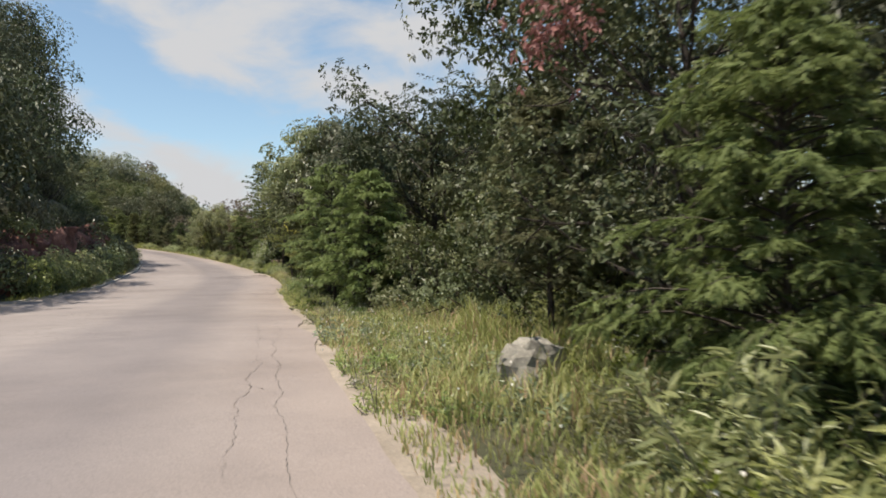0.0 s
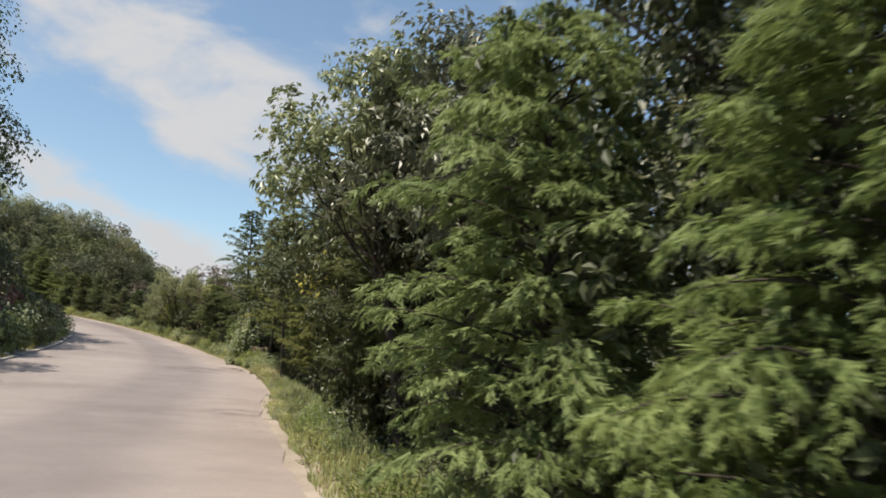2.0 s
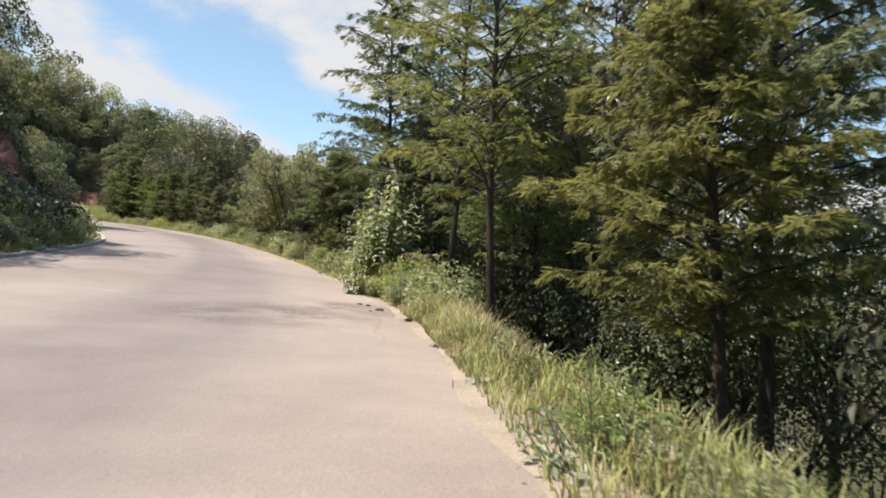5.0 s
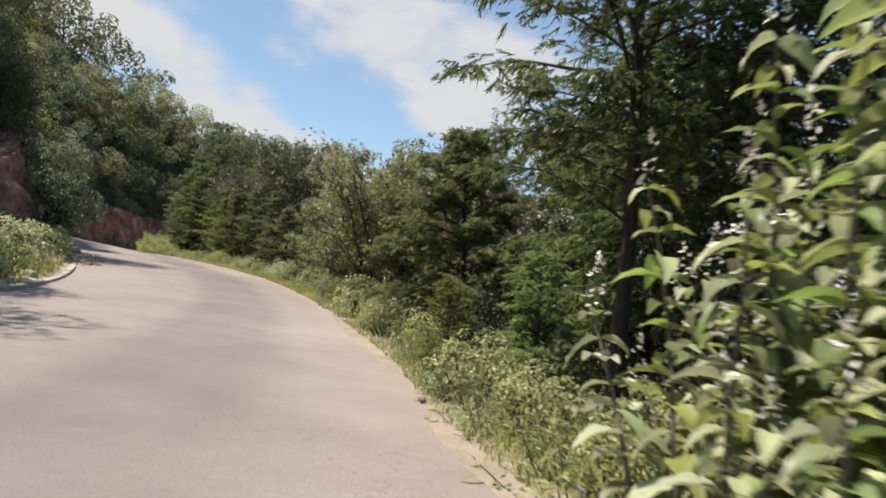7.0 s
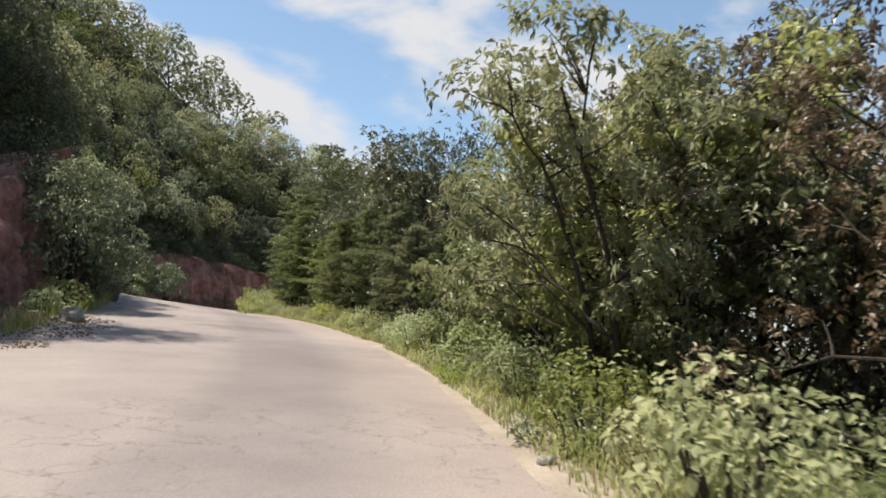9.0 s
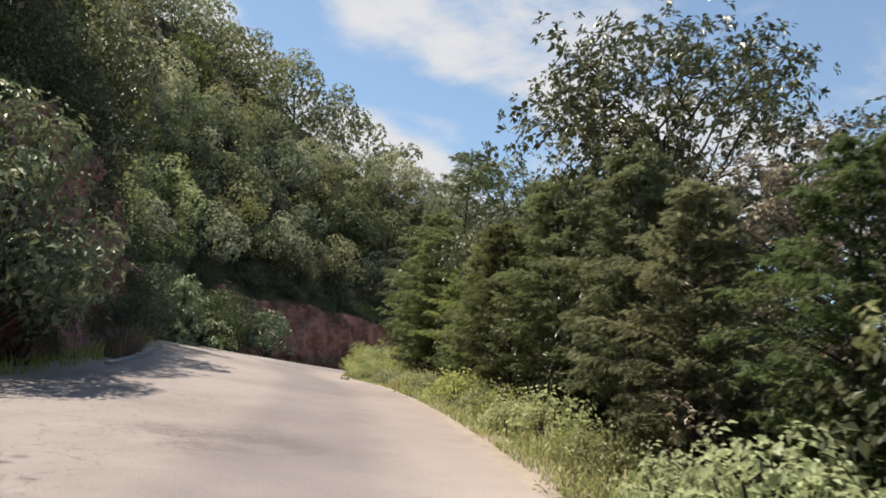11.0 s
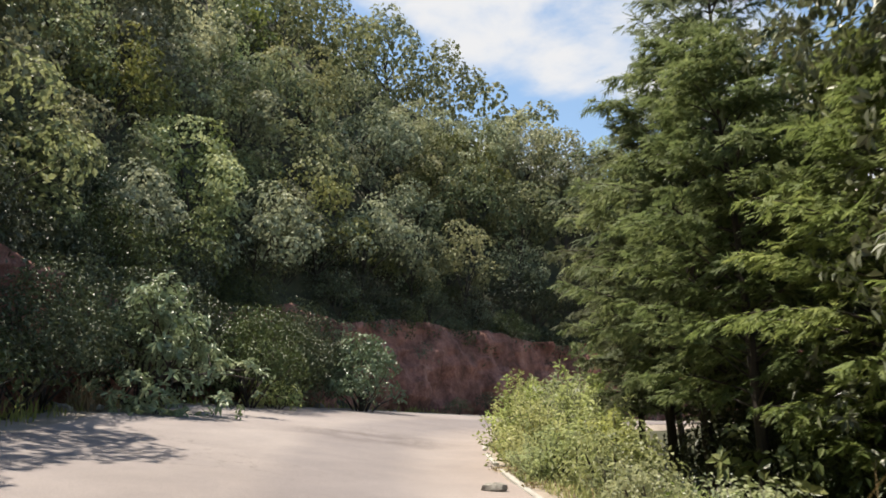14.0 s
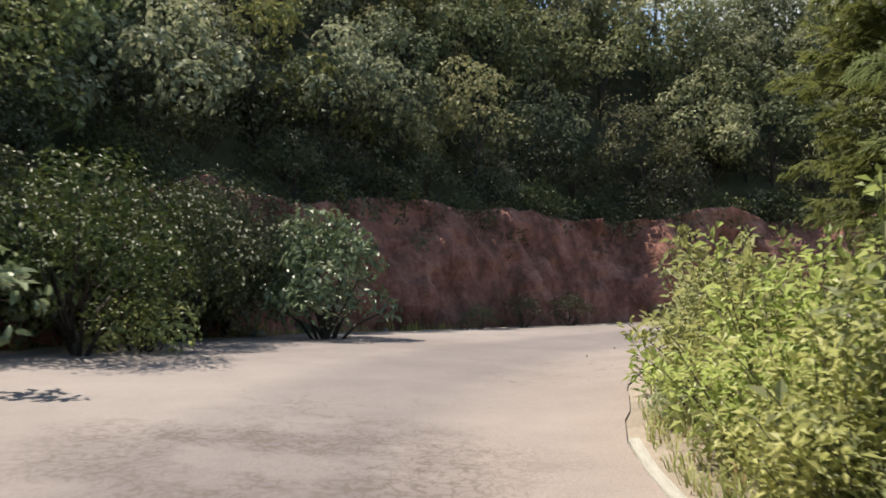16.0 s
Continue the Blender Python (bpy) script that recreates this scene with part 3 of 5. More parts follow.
def leaf_arrays(at, way, length, width, fold=0.25, rng=RNG, bend=0.0, face=None):
    """Folded pointed leaves: base, two sides, tip. at, way: N x 3; length, width: N."""
    n = len(at)
    way = unit(way)
    side = unit(np.cross(way, rng.normal(size=(n, 3)) * (1.0 if face is None else 0.42) + (0.0 if face is None else face)))
    nor = np.cross(side, way)
    L, W = np.asarray(length).reshape(-1, 1) * np.ones((n, 1)), np.asarray(width).reshape(-1, 1) * np.ones((n, 1))
    mid = at + way * L * 0.45
    tip = at + way * L - np.array([0, 0, 1.0]) * L * bend
    v = np.stack([at, mid + side * W * 0.5 + nor * W * fold, tip, mid - side * W * 0.5 + nor * W * fold], 1).reshape(-1, 3)
    f = np.arange(n * 4).reshape(-1, 4)
    return v, f


def fine_leaves(at, way, length, width, fold=0.25, rng=RNG, bend=0.0, face=None):
    """The same with a rounder outline: two halves of four corners that meet in the midrib."""
    n = len(at)
    way = unit(way)
    side = unit(np.cross(way, rng.normal(size=(n, 3)) * (1.0 if face is None else 0.42) + (0.0 if face is None else face)))
    nor = np.cross(side, way)
    L, W = np.asarray(length).reshape(-1, 1) * np.ones((n, 1)), np.asarray(width).reshape(-1, 1) * np.ones((n, 1))
    down = np.array([0, 0, 1.0]) * L * bend
    a, c = at + way * L * 0.3 - down * 0.1, at + way * L * 0.72 - down * 0.5
    v = np.stack([at, a + side * W * 0.48 + nor * W * fold, c + side * W * 0.36 + nor * W * fold * 0.8, at + way * L - down,
                  c - side * W * 0.36 + nor * W * fold * 0.8, a - side * W * 0.48 + nor * W * fold], 1).reshape(-1, 3)
    q = np.arange(n)[:, None] * 6
    return v, np.vstack([q + np.array([[0, 1, 2, 3]]), q + np.array([[0, 3, 4, 5]])])


def join(*pairs):
    vs, fs, k = [], [], 0
    for v, f in pairs:
        vs.append(np.asarray(v, float))
        fs += [tuple(int(i) + k for i in q) for q in f]
        k += len(v)
    return np.vstack(vs), fs


def tube(points, radii, sides=6):
    """A tapered limb through points."""
    p = np.asarray(points, float)
    r = np.asarray(radii, float)
    t = unit(np.gradient(p, axis=0))
    ref = np.where(np.abs(t[:, 2:3]) > 0.9, np.array([[1.0, 0, 0]]), np.array([[0, 0, 1.0]]))
    a = unit(np.cross(t, ref))
    b = np.cross(t, a)
    ang = np.linspace(0, 2 * math.pi, sides, endpoint=False)
    ring = p[:, None] + r[:, None, None] * (np.cos(ang)[None, :, None] * a[:, None] + np.sin(ang)[None, :, None] * b[:, None])
    v = ring.reshape(-1, 3)
    f = []
    for i in range(len(p) - 1):
        for j in range(sides):
            k = (j + 1) % sides
            f.append((i * sides + j, i * sides + k, (i + 1) * sides + k, (i + 1) * sides + j))
    return v, f


def limb_path(start, way, length, steps, curl, rng, lift=0.0):
    p, d = [np.array(start, float)], unit(np.array(way, float))
    for _ in range(steps):
        d = unit(d + rng.normal(size=3) * curl + np.array([0, 0, lift]))
        p.append(p[-1] + d * length / steps)
    return np.array(p)


def thing(name, label, category, group=""):
    ob = new(name)
    ob.empty_display_size = 0.3
    return tagged(ob, label, category, group or GROUPS.get(name, ""))


def rosettes(tips, outs, per, leaf, rng, turned=0.55):
    """Leaves in whorls at the twig tips, spread round the twig's way and hanging a little."""
    n = len(tips)
    k = rng.integers(max(2, per - 3), per + 4, n)
    idx = np.repeat(np.arange(n), k)
    o = unit(outs)[idx]
    side = rng.normal(size=(len(idx), 3))
    side = unit(side - o * (side * o).sum(1, keepdims=True))
    way = side + o * rng.uniform(-0.15, turned, (len(idx), 1)) - UP * 0.22
    at = tips[idx] - o * rng.uniform(0.0, 0.9, (len(idx), 1)) * leaf + side * leaf * 0.12
    face = o * 0.9 + UP * 0.55
    return at, way, face


def broadleaf(name, label, leafmat, height, radius, n_leaf, leaf, seed, clear=0.3, clumps=60, bark=BARK, stems=1, open_crown=0.0, slim=0.42, base_r=None, accent=None, category="tree", fine=False, whorl=8, lift=0.05):
    """Trunk with forking limbs; a crown of leaf whorls on the shells of clumps that sit at the limb ends."""
    rng = np.random.default_rng(seed)
    ob = thing(name, label, category)
    TALL[ob.name] = height
    wood, ends = [], []
    r0 = base_r or height * 0.013
    heart = []
    for k in range(stems):
        a0 = rng.uniform(0, 6.28)
        lean = 0.10 if stems == 1 else 0.28
        tr = limb_path((0.15 * math.cos(a0) * (stems > 1), 0.15 * math.sin(a0) * (stems > 1), -0.5), (lean * math.cos(a0), lean * math.sin(a0), 1), height * (0.78 if stems == 1 else 0.66), 8, 0.07, rng, 0.05)
        wood.append(tube(tr, np.linspace(r0 * (1.25 if stems == 1 else 0.8), r0 * 0.3, 9), 8))
        nl = int(clumps / stems / 4) + 1
        for j in range(nl):
            u = clear + (1 - clear) * (j + rng.uniform(0, 1)) / nl
            i = min(int(u * 8), 7)
            s = tr[i] + (tr[i + 1] - tr[i]) * (u * 8 - i)
            a = j * 2.4 + rng.uniform(-0.6, 0.6)
            reach = radius * rng.uniform(0.60, 1.05) * math.sqrt(max(0.12, 1 - ((u - 0.45) / 0.66) ** 2))
            el = rng.uniform(0.1, 0.9) * (0.4 + u)
            lp = limb_path(s, (math.cos(a), math.sin(a), el), reach * 1.1, 5, 0.16, rng, lift)
            wood.append(tube(lp, np.linspace(r0 * 0.42 * (1.1 - 0.6 * u), 0.012, 6), 5))
            ends.append(lp[-1])
            heart.append(s)
            for _ in range(3):
                q = lp[rng.integers(2, 5)]
                d = unit(np.array([math.cos(a), math.sin(a), 0.5]) + rng.normal(size=3) * 0.8)
                tw = limb_path(q, d, reach * rng.uniform(0.3, 0.6), 3, 0.2, rng, 0.05)
                wood.append(tube(tw, np.linspace(0.018, 0.006, 4), 4))
                ends.append(tw[-1])
                heart.append(s)
        ends.append(tr[-1] + np.array([0, 0, 0.03 * height]))
        heart.append(tr[-3])
        ends += [tr[7], (tr[7] + tr[8]) / 2]
        heart += [tr[5], tr[6]]
    ends, heart = np.array(ends), np.array(heart)
    per = max(2.0, n_leaf / whorl / len(ends))
    tips, outs = [], []
    for c, h in zip(ends, heart):
        m = max(2, int(per * rng.uniform(0.5, 1.5)))
        cr = radius * rng.uniform(0.20, 0.36) * (1 - 0.35 * open_crown)
        away = unit(c - h) * 0.55 + UP * 0.35
        d = unit(rng.normal(size=(m, 3)) + away)
        rr = cr * rng.uniform(0.25, 1.0, size=(m, 1)) ** 0.6
        tips.append(c + d * rr * np.array([1, 1, 0.8]))
        outs.append(d)
    at, way, face = rosettes(np.vstack(tips), np.vstack(outs), whorl, leaf, rng)
    keep = at[:, 2] > 0.08
    at, way, face = at[keep], way[keep], face[keep]
    n = len(at)
    L = leaf * rng.uniform(0.65, 1.3, n)
    part("trunk", join(*wood), bark, ob)
    if accent:
        mat, centre, rad = accent
        hit = np.linalg.norm(at - np.array(centre), axis=1) < rad
        part("withered_leaves", leaf_arrays(at[hit], way[hit], L[hit], L[hit] * slim, 0.25, rng, 0.15, face[hit]), mat, ob, "patch of discoloured leaves", "stuff")
        at, way, L, face = at[~hit], way[~hit], L[~hit], face[~hit]
    part("crown", (fine_leaves if fine else leaf_arrays)(at, way, L, L * slim, 0.25, rng, 0.12, face), leafmat, ob, kind="stuff")
    return ob


def conifer(name, label, leafmat, height, radius, seed, n_branch=90, sprays=46, spray=0.30, clear=0.10, droop=0.25, bark=BARK, category="tree", blunt=0.75, girth=0.013):
    """Straight trunk; arching branches with side plumes, each plume set with small flat feathery fronds."""
    rng = np.random.default_rng(seed)
    ob = thing(name, label, category)
    TALL[ob.name] = height
    tr = limb_path((0, 0, -0.6), (0, 0, 1), height + 0.5, 10, 0.02, rng, 0.06)
    tr[:, :2] -= tr[0, :2]
    wood = [tube(tr, np.linspace(girth * height + 0.015, 0.012, 11), 8)]
    at, way, Ls = [], [], []

    def dress(path, n, size, spread):
        """Fronds along a twig, thick towards its end, to both sides of it."""
        k = len(path) - 1
        q = rng.uniform(0.06, 1.0, n) ** 0.85
        i = np.clip((q * k).astype(int), 0, k - 1)
        d = unit(path[i + 1] - path[i])
        b = path[i] + (path[i + 1] - path[i]) * (q * k - i)[:, None]
        sd = unit(np.cross(d, UP))
        sg = rng.choice([-1.0, 1.0], n)[:, None]
        at.append(b + rng.normal(size=(n, 3)) * 0.02)
        way.append(d * 0.75 + sd * sg * rng.uniform(0.1, spread, (n, 1)) - UP * rng.uniform(0.0, 0.55, (n, 1)) * (0.6 + droop) + rng.normal(size=(n, 3)) * 0.22)
        Ls.append(size * rng.uniform(0.55, 1.2, n) * (1.1 - 0.45 * q))

    for j in range(n_branch):
        u = clear + (1 - clear) * ((j + rng.uniform(0, 1)) / n_branch)
        i = min(int(u * 10), 9)
        s = tr[i] + (tr[i + 1] - tr[i]) * (u * 10 - i)
        a = j * 2.4 + rng.uniform(-0.5, 0.5)
        ln = radius * ((1 - u) ** blunt * 0.95 + 0.06) * rng.uniform(0.55, 1.18)
        if u < clear + 0.12:
            ln *= 0.75
        lp = limb_path(s, (math.cos(a), math.sin(a), 0.45 + 0.55 * u), ln * 1.08, 6, 0.06, rng, -droop * 0.40)
        wood.append(tube(lp, np.linspace(0.008 + 0.008 * ln, 0.003, 7), 4))
        budget = max(8, int(sprays * (0.35 + ln / radius)))
        nb = max(3, int(4 + ln * 4.5))
        each = max(3, int(budget * 0.82 / nb))
        for b in range(nb):
            q = 0.18 + 0.80 * (b + rng.uniform(0, 0.8)) / nb
            k = min(int(q * 6), 5)
            o = lp[k] + (lp[k + 1] - lp[k]) * (q * 6 - k)
            d = unit(lp[k + 1] - lp[k])
            sd = unit(np.cross(d, UP)) * (1 if b % 2 else -1)
            bl = ln * rng.uniform(0.28, 0.46) * (1.12 - q) + 0.14
            tw = limb_path(o, d * 0.85 + sd * rng.uniform(0.5, 0.95) + UP * rng.uniform(-0.15, 0.2), bl, 3, 0.08, rng, -droop * 0.5)
            dress(tw, int(each * (0.6 + 0.8 * bl / (0.4 * ln + 0.14))), spray, 0.8)
        dress(lp[2:], max(4, int(budget * 0.22)), spray, 0.7)
    # leader
    m = 40
    at.append(tr[-1] + np.array([0, 0, -1]) * rng.uniform(0, 0.10 * height, (m, 1)))
    way.append(unit(rng.normal(size=(m, 3))) * 0.5 + np.array([0, 0, 0.9]))
    Ls.append(spray * rng.uniform(0.4, 0.9, m))
    at, way, L = np.vstack(at), np.vstack(way), np.concatenate(Ls)
    part("trunk", join(*wood), bark, ob)
    # each frond: an axis with pairs of slender fingers
    w = unit(way)
    sd = unit(np.cross(w, rng.normal(size=w.shape) * 0.5 + np.array([0, 0, 1.0])))
    nor = np.cross(sd, w)
    tri = []
    for q, ln, sg in ((0.0, 1.0, 0.0), (0.05, 0.42, 1), (0.12, 0.46, -1), (0.24, 0.44, 1), (0.36, 0.42, -1), (0.48, 0.36, 1), (0.60, 0.32, -1), (0.72, 0.25, 1)):
        o = at + w * (L * q)[:, None]
        d = unit(w * 0.9 + sd * sg * 0.62 + nor * 0.15 * rng.normal(size=(len(w), 1)) + rng.normal(size=w.shape) * 0.12)
        e = unit(np.cross(d, nor + rng.normal(size=w.shape) * 0.35)) * (L * 0.055)[:, None]
        tri.append(np.stack([o - e, o + e, o + d * (L * ln)[:, None] - UP * (L * ln * 0.12)[:, None]], 1).reshape(-1, 3))
    vv = np.vstack(tri)
    part("foliage", (vv, np.arange(len(vv)).reshape(-1, 3)), leafmat, ob, kind="stuff")
    return ob


def shrub(name, label, leafmat, height, radius, n_leaf, leaf, seed, slim=0.4, stems=14, category="shrub", spread=0.5, flowers=None, fine=False):
    """Many thin stems from one root with leaves along their upper length."""
    rng = np.random.default_rng(seed)
    ob = thing(name, label, category)
    TALL[ob.name] = height
    wood, at, way, tops = [], [], [], []
    per = n_leaf // stems
    for k in range(stems):
        a = rng.uniform(0, 6.28)
        out = rng.uniform(0.05, 1.0) ** 0.7
        ln = height * (1.05 - 0.35 * out) * rng.uniform(0.75, 1.1)
        d = (math.cos(a) * out * radius / height * 1.3, math.sin(a) * out * radius / height * 1.3, 1.0)
        lp = limb_path((0.1 * math.cos(a), 0.1 * math.sin(a), -0.15), d, ln, 6, 0.1, rng, 0.02)
        wood.append(tube(lp[::2], np.linspace(0.005 + 0.004 * height, 0.003, 4), 3))
        tops.append(lp[-1])
        q = rng.uniform(0.12, 1.0, per) ** 0.75
        i = np.clip((q * 6).astype(int), 0, 5)
        base = lp[i] + (lp[i + 1] - lp[i]) * (q * 6 - i)[:, None]
        dd = unit(rng.normal(size=(per, 3)) * np.array([1, 1, 0.5]))
        rr = rng.uniform(0.0, 1.0, (per, 1)) * radius * spread * (1.15 - q[:, None])
        at.append(base + dd * rr)
        way.append(dd + np.array([0, 0, 0.35]) + rng.normal(size=(per, 3)) * 0.4)
    at, way = np.vstack(at), np.vstack(way)
    keep = at[:, 2] > 0.02
    at, way = at[keep], way[keep]
    L = leaf * rng.uniform(0.6, 1.3, len(at))
    part("stalk", join(*wood), GREY_BARK, ob, kind="stuff")
    part("foliage", (fine_leaves if fine else leaf_arrays)(at, way, L, L * slim, 0.22, rng, 0.18, UP + 0.4 * unit(way)), leafmat, ob, kind="stuff")
    if flowers:
        c = np.array(tops)
        m = flowers
        c = c[rng.integers(0, len(c), m)] + rng.normal(size=(m, 3)) * 0.12
        d = unit(rng.normal(size=(m, 3)) + np.array([0, 0, 1.0]))
        part("blossom", leaf_arrays(c, d, np.full(m, 0.03), np.full(m, 0.03), 0.2, rng), PETAL, ob, "small white flower heads", "stuff")
    return ob


def put(ob, x, y, turn=0.0, size=1.0, sink=0.05):
    z = float(ground(x, y)[0]) - sink
    return pose(x, y, z, 0, 0, turn) @ Matrix.Scale(size, 4)



def grow(ob, x, y, height, turn=0.0, sink=0.05):
    """Plants ob at a height in metres."""
    return plant(ob, x, y, turn, height / TALL[ob.name], sink)


def plant(ob, x, y, turn=0.0, size=1.0, sink=0.05):
    """The first call for a plant moves it, later calls copy it."""
    m = put(ob, x, y, turn, size, sink)
    if ob.name not in FIRST:
        FIRST[ob.name] = True
        ob.matrix_basis = m
        return ob
    c = copy_thing(ob, pose(0, 0, 0))
    c.matrix_basis = m
    return c


def dome_tree(name, label, leafmat, height, radius, n_leaf, leaf, seed, clumps=30, category="tree", slim=0.72):
    """A rounded tree seen from afar: trunk, limbs, and a dome of rounded leaf clumps with shade between them."""
    rng = np.random.default_rng(seed)
    ob = thing(name, label, category)
    TALL[ob.name] = height
    tr = limb_path((0, 0, -0.8), (0.05, 0, 1), height * 0.6, 5, 0.08, rng, 0.05)
    wood = [tube(tr, np.linspace(height * 0.024, height * 0.008, 6), 6)]
    at, way, face = [], [], []
    for k in range(clumps):
        a, h = k * 2.4 + rng.uniform(-0.4, 0.4), rng.uniform(0.0, 1.0)
        r = radius * math.sqrt(max(0.04, 1 - h * h)) * rng.uniform(0.50, 0.98)
        c = np.array([r * math.cos(a), r * math.sin(a), height * (0.26 + 0.60 * h + rng.uniform(-0.05, 0.07))])
        if k % 3 == 0:
            wood.append(tube(np.array([tr[2 + int(h * 2.9)], c * 0.5 + tr[3] * 0.5, c]), [0.05, 0.03, 0.01], 3))
        m = int(n_leaf / clumps * rng.uniform(0.6, 1.4))
        cr = radius * rng.uniform(0.22, 0.42)
        d = unit(rng.normal(size=(m, 3)) + UP * 0.35 + unit(c * np.array([1, 1, 0])) * 0.35)
        at.append(c + d * cr * rng.uniform(0.75, 1.05, (m, 1)) * np.array([1, 1, 0.8]))
        t = rng.normal(size=(m, 3)) - UP * 0.5
        way.append(unit(t - d * (t * d).sum(1, keepdims=True)) + d * rng.uniform(-0.1, 0.45, (m, 1)))
        face.append(d * 0.9 + UP * 0.75)
    at, way, face = np.vstack(at), np.vstack(way), np.vstack(face)
    L = leaf * rng.uniform(0.6, 1.3, len(at))
    part("trunk", join(*wood), BARK, ob)
    part("crown", leaf_arrays(at, way, L, L * slim, 0.25, rng, 0.12, face), leafmat, ob, kind="stuff")
    return ob

# ---------------------------------------------------------------- trees beside the road
oak_a = broadleaf("oak_tree", "leafy oak with glossy grey-green leaves", OAK_LEAF, 8.0, 2.9, 24000, 0.110, 1, 0.18, 120, slim=0.46)
oak_b = broadleaf("oak_tree", "tall dark oak with dense glossy leaves", DARK_LEAF, 9.0, 3.2, 25000, 0.115, 2, 0.16, 120, slim=0.46)
oak_tall = broadleaf("oak_tree", "tall dark oak with bare slender stems below its crown", LIT_OAK_LEAF, 9.5, 2.7, 16000, 0.145, 27, 0.54, 110, slim=0.46, lift=0.12)
oak_slim = broadleaf("oak_tree", "narrow dense oak with grey-green leaves", OAK_LEAF, 10.0, 1.7, 22000, 0.11, 30, 0.12, 110, slim=0.46)
oak_high = broadleaf("oak_tree", "oak with its crown spread over the road edge", OAK_LEAF, 8.0, 2.2, 19000, 0.11, 12, 0.46, 90, slim=0.46, base_r=0.09)
oak_gold = broadleaf("oak_tree", "dark oak with a spray of yellow leaves on one branch", DARK_LEAF, 9.0, 3.0, 25000, 0.115, 28, 0.36, 110, slim=0.46, accent=(YELLOW_LEAF, (-1.4, -2.1, 4.6), 0.85))
oak_c = broadleaf("oak_tree", "oak with thin brownish leaves and bare twigs", RUST_LEAF, 8.0, 2.5, 11000, 0.105, 3, 0.30, 90, open_crown=0.5)
oak_red = broadleaf("oak_tree", "dark oak with a patch of withered red leaves", DARK_LEAF, 9.5, 3.0, 26000, 0.11, 4, 0.22, 120, slim=0.46, accent=(RED_LEAF, (-0.9, -2.4, 5.7), 0.95))
pale_a = broadleaf("pale_tree", "slender many-stemmed tree with pale yellow-green leaves", PALE_LEAF, 7.4, 2.0, 20000, 0.115, 15, 0.26, 130, stems=5, open_crown=0.35, slim=0.40, base_r=0.06, lift=0.10)
leafy = broadleaf("leafy_bush", "tall leafy bush with glossy mid-green leaves", LEAFY, 3.6, 1.7, 9000, 0.10, 48, 0.02, 90, stems=6, slim=0.46, base_r=0.04, category="bush")
cedar_a = conifer("cedar_tree", "young cedar with feathery yellow-green sprays", CEDAR_LEAF, 5.0, 2.2, 6, 74, 92, 0.25, clear=0.30, blunt=0.62)
cedar_lime = conifer("cedar_tree", "young cedar with bright yellow-green feathery sprays", LIME_CEDAR_LEAF, 5.0, 2.1, 23, 110, 84, 0.24, clear=0.27, droop=0.4, blunt=0.5)
cedar_wide = conifer("cedar_tree", "broad bushy cedar with yellow-green sprays", CEDAR_LEAF, 5.0, 2.7, 16, 92, 130, 0.27, clear=0.14, blunt=0.6)
cedar_b = conifer("cedar_tree", "cedar with drooping dark green sprays", DEEP_CEDAR_LEAF, 6.5, 2.7, 7, 80, 96, 0.28, clear=0.32, blunt=0.6)
cedar_c = conifer("cedar_tree", "tall cedar with bare lower trunk and feathery sprays", CEDAR_LEAF, 9.5, 3.6, 8, 76, 66, 0.30, clear=0.30, blunt=0.6, girth=0.0078)
cedar_d = conifer("cedar_tree", "tall dark cedar with bare lower trunk", DEEP_CEDAR_LEAF, 9.5, 3.4, 18, 88, 84, 0.30, clear=0.30, blunt=0.6, girth=0.009)
sapling = conifer("cedar_sapling", "small bushy cedar sapling, bright green", SAPLING_LEAF, 2.2, 1.05, 9, 64, 44, 0.19, clear=0.04)
thicket = dome_tree("thicket_bush", "dark leafy undergrowth bush below the trees", DARK_LEAF, 2.4, 1.5, 1100, 0.14, 41, 26, "bush", 0.5)
thicket_b = dome_tree("thicket_bush", "grey-green leafy undergrowth bush", OAK_LEAF, 2.2, 1.4, 1100, 0.14, 42, 26, "bush", 0.5)
thicket_near = dome_tree("thicket_bush", "leafy dark green bush below the trees", DARK_LEAF, 2.4, 1.5, 2600, 0.10, 45, 44, "bush", 0.5)

wall_bush = dome_tree("thicket_bush", "tall dark bush against the earth bank", DARK_LEAF, 4.0, 1.9, 4400, 0.13, 47, 56, "bush", 0.5)

# first stretch
grow(cedar_lime, 2.7, 6.3, 4.0, 110)
grow(cedar_a, 1.5, 11.0, 3.7, 20)
grow(oak_red, 2.7, 8.6, 6.5, -50)
grow(oak_b, 5.4, 6.4, 9.0, 260)
grow(oak_b, 3.2, 14.6, 8.8, 140)
grow(oak_a, 6.0, 11.6, 9.4, 40)
grow(oak_a, 2.4, 18.6, 6.4, 300)
grow(oak_b, 4.4, 17.4, 9.0, 30)
grow(leafy, 2.6, 13.0, 3.0, 10)
grow(leafy, 1.6, 16.2, 3.4, 50)
grow(leafy, 0.2, 19.6, 3.8, 90)
grow(leafy, 0.4, 22.6, 4.6, 200)
grow(leafy, 1.9, 20.6, 4.4, 320)
grow(thicket_near, 3.3, 7.2, 1.7, 0)
grow(thicket_near, 4.4, 10.2, 2.4, 50)
grow(thicket_near, -1.0, 20.6, 1.2, 90)
grow(oak_b, -0.3, 25.2, 9.6, 210)
grow(cedar_lime, -3.4, 24.6, 4.7, 30)
grow(cedar_lime, -2.1, 22.3, 4.4, 150)
# extra oak, added to shade the growth below it
grow(oak_tall, -1.0, 27.4, 9.0, 50)
grow(oak_b, -1.8, 32.0, 8.8, 170)
grow(oak_tall, -4.1, 31.0, 8.8, 0)
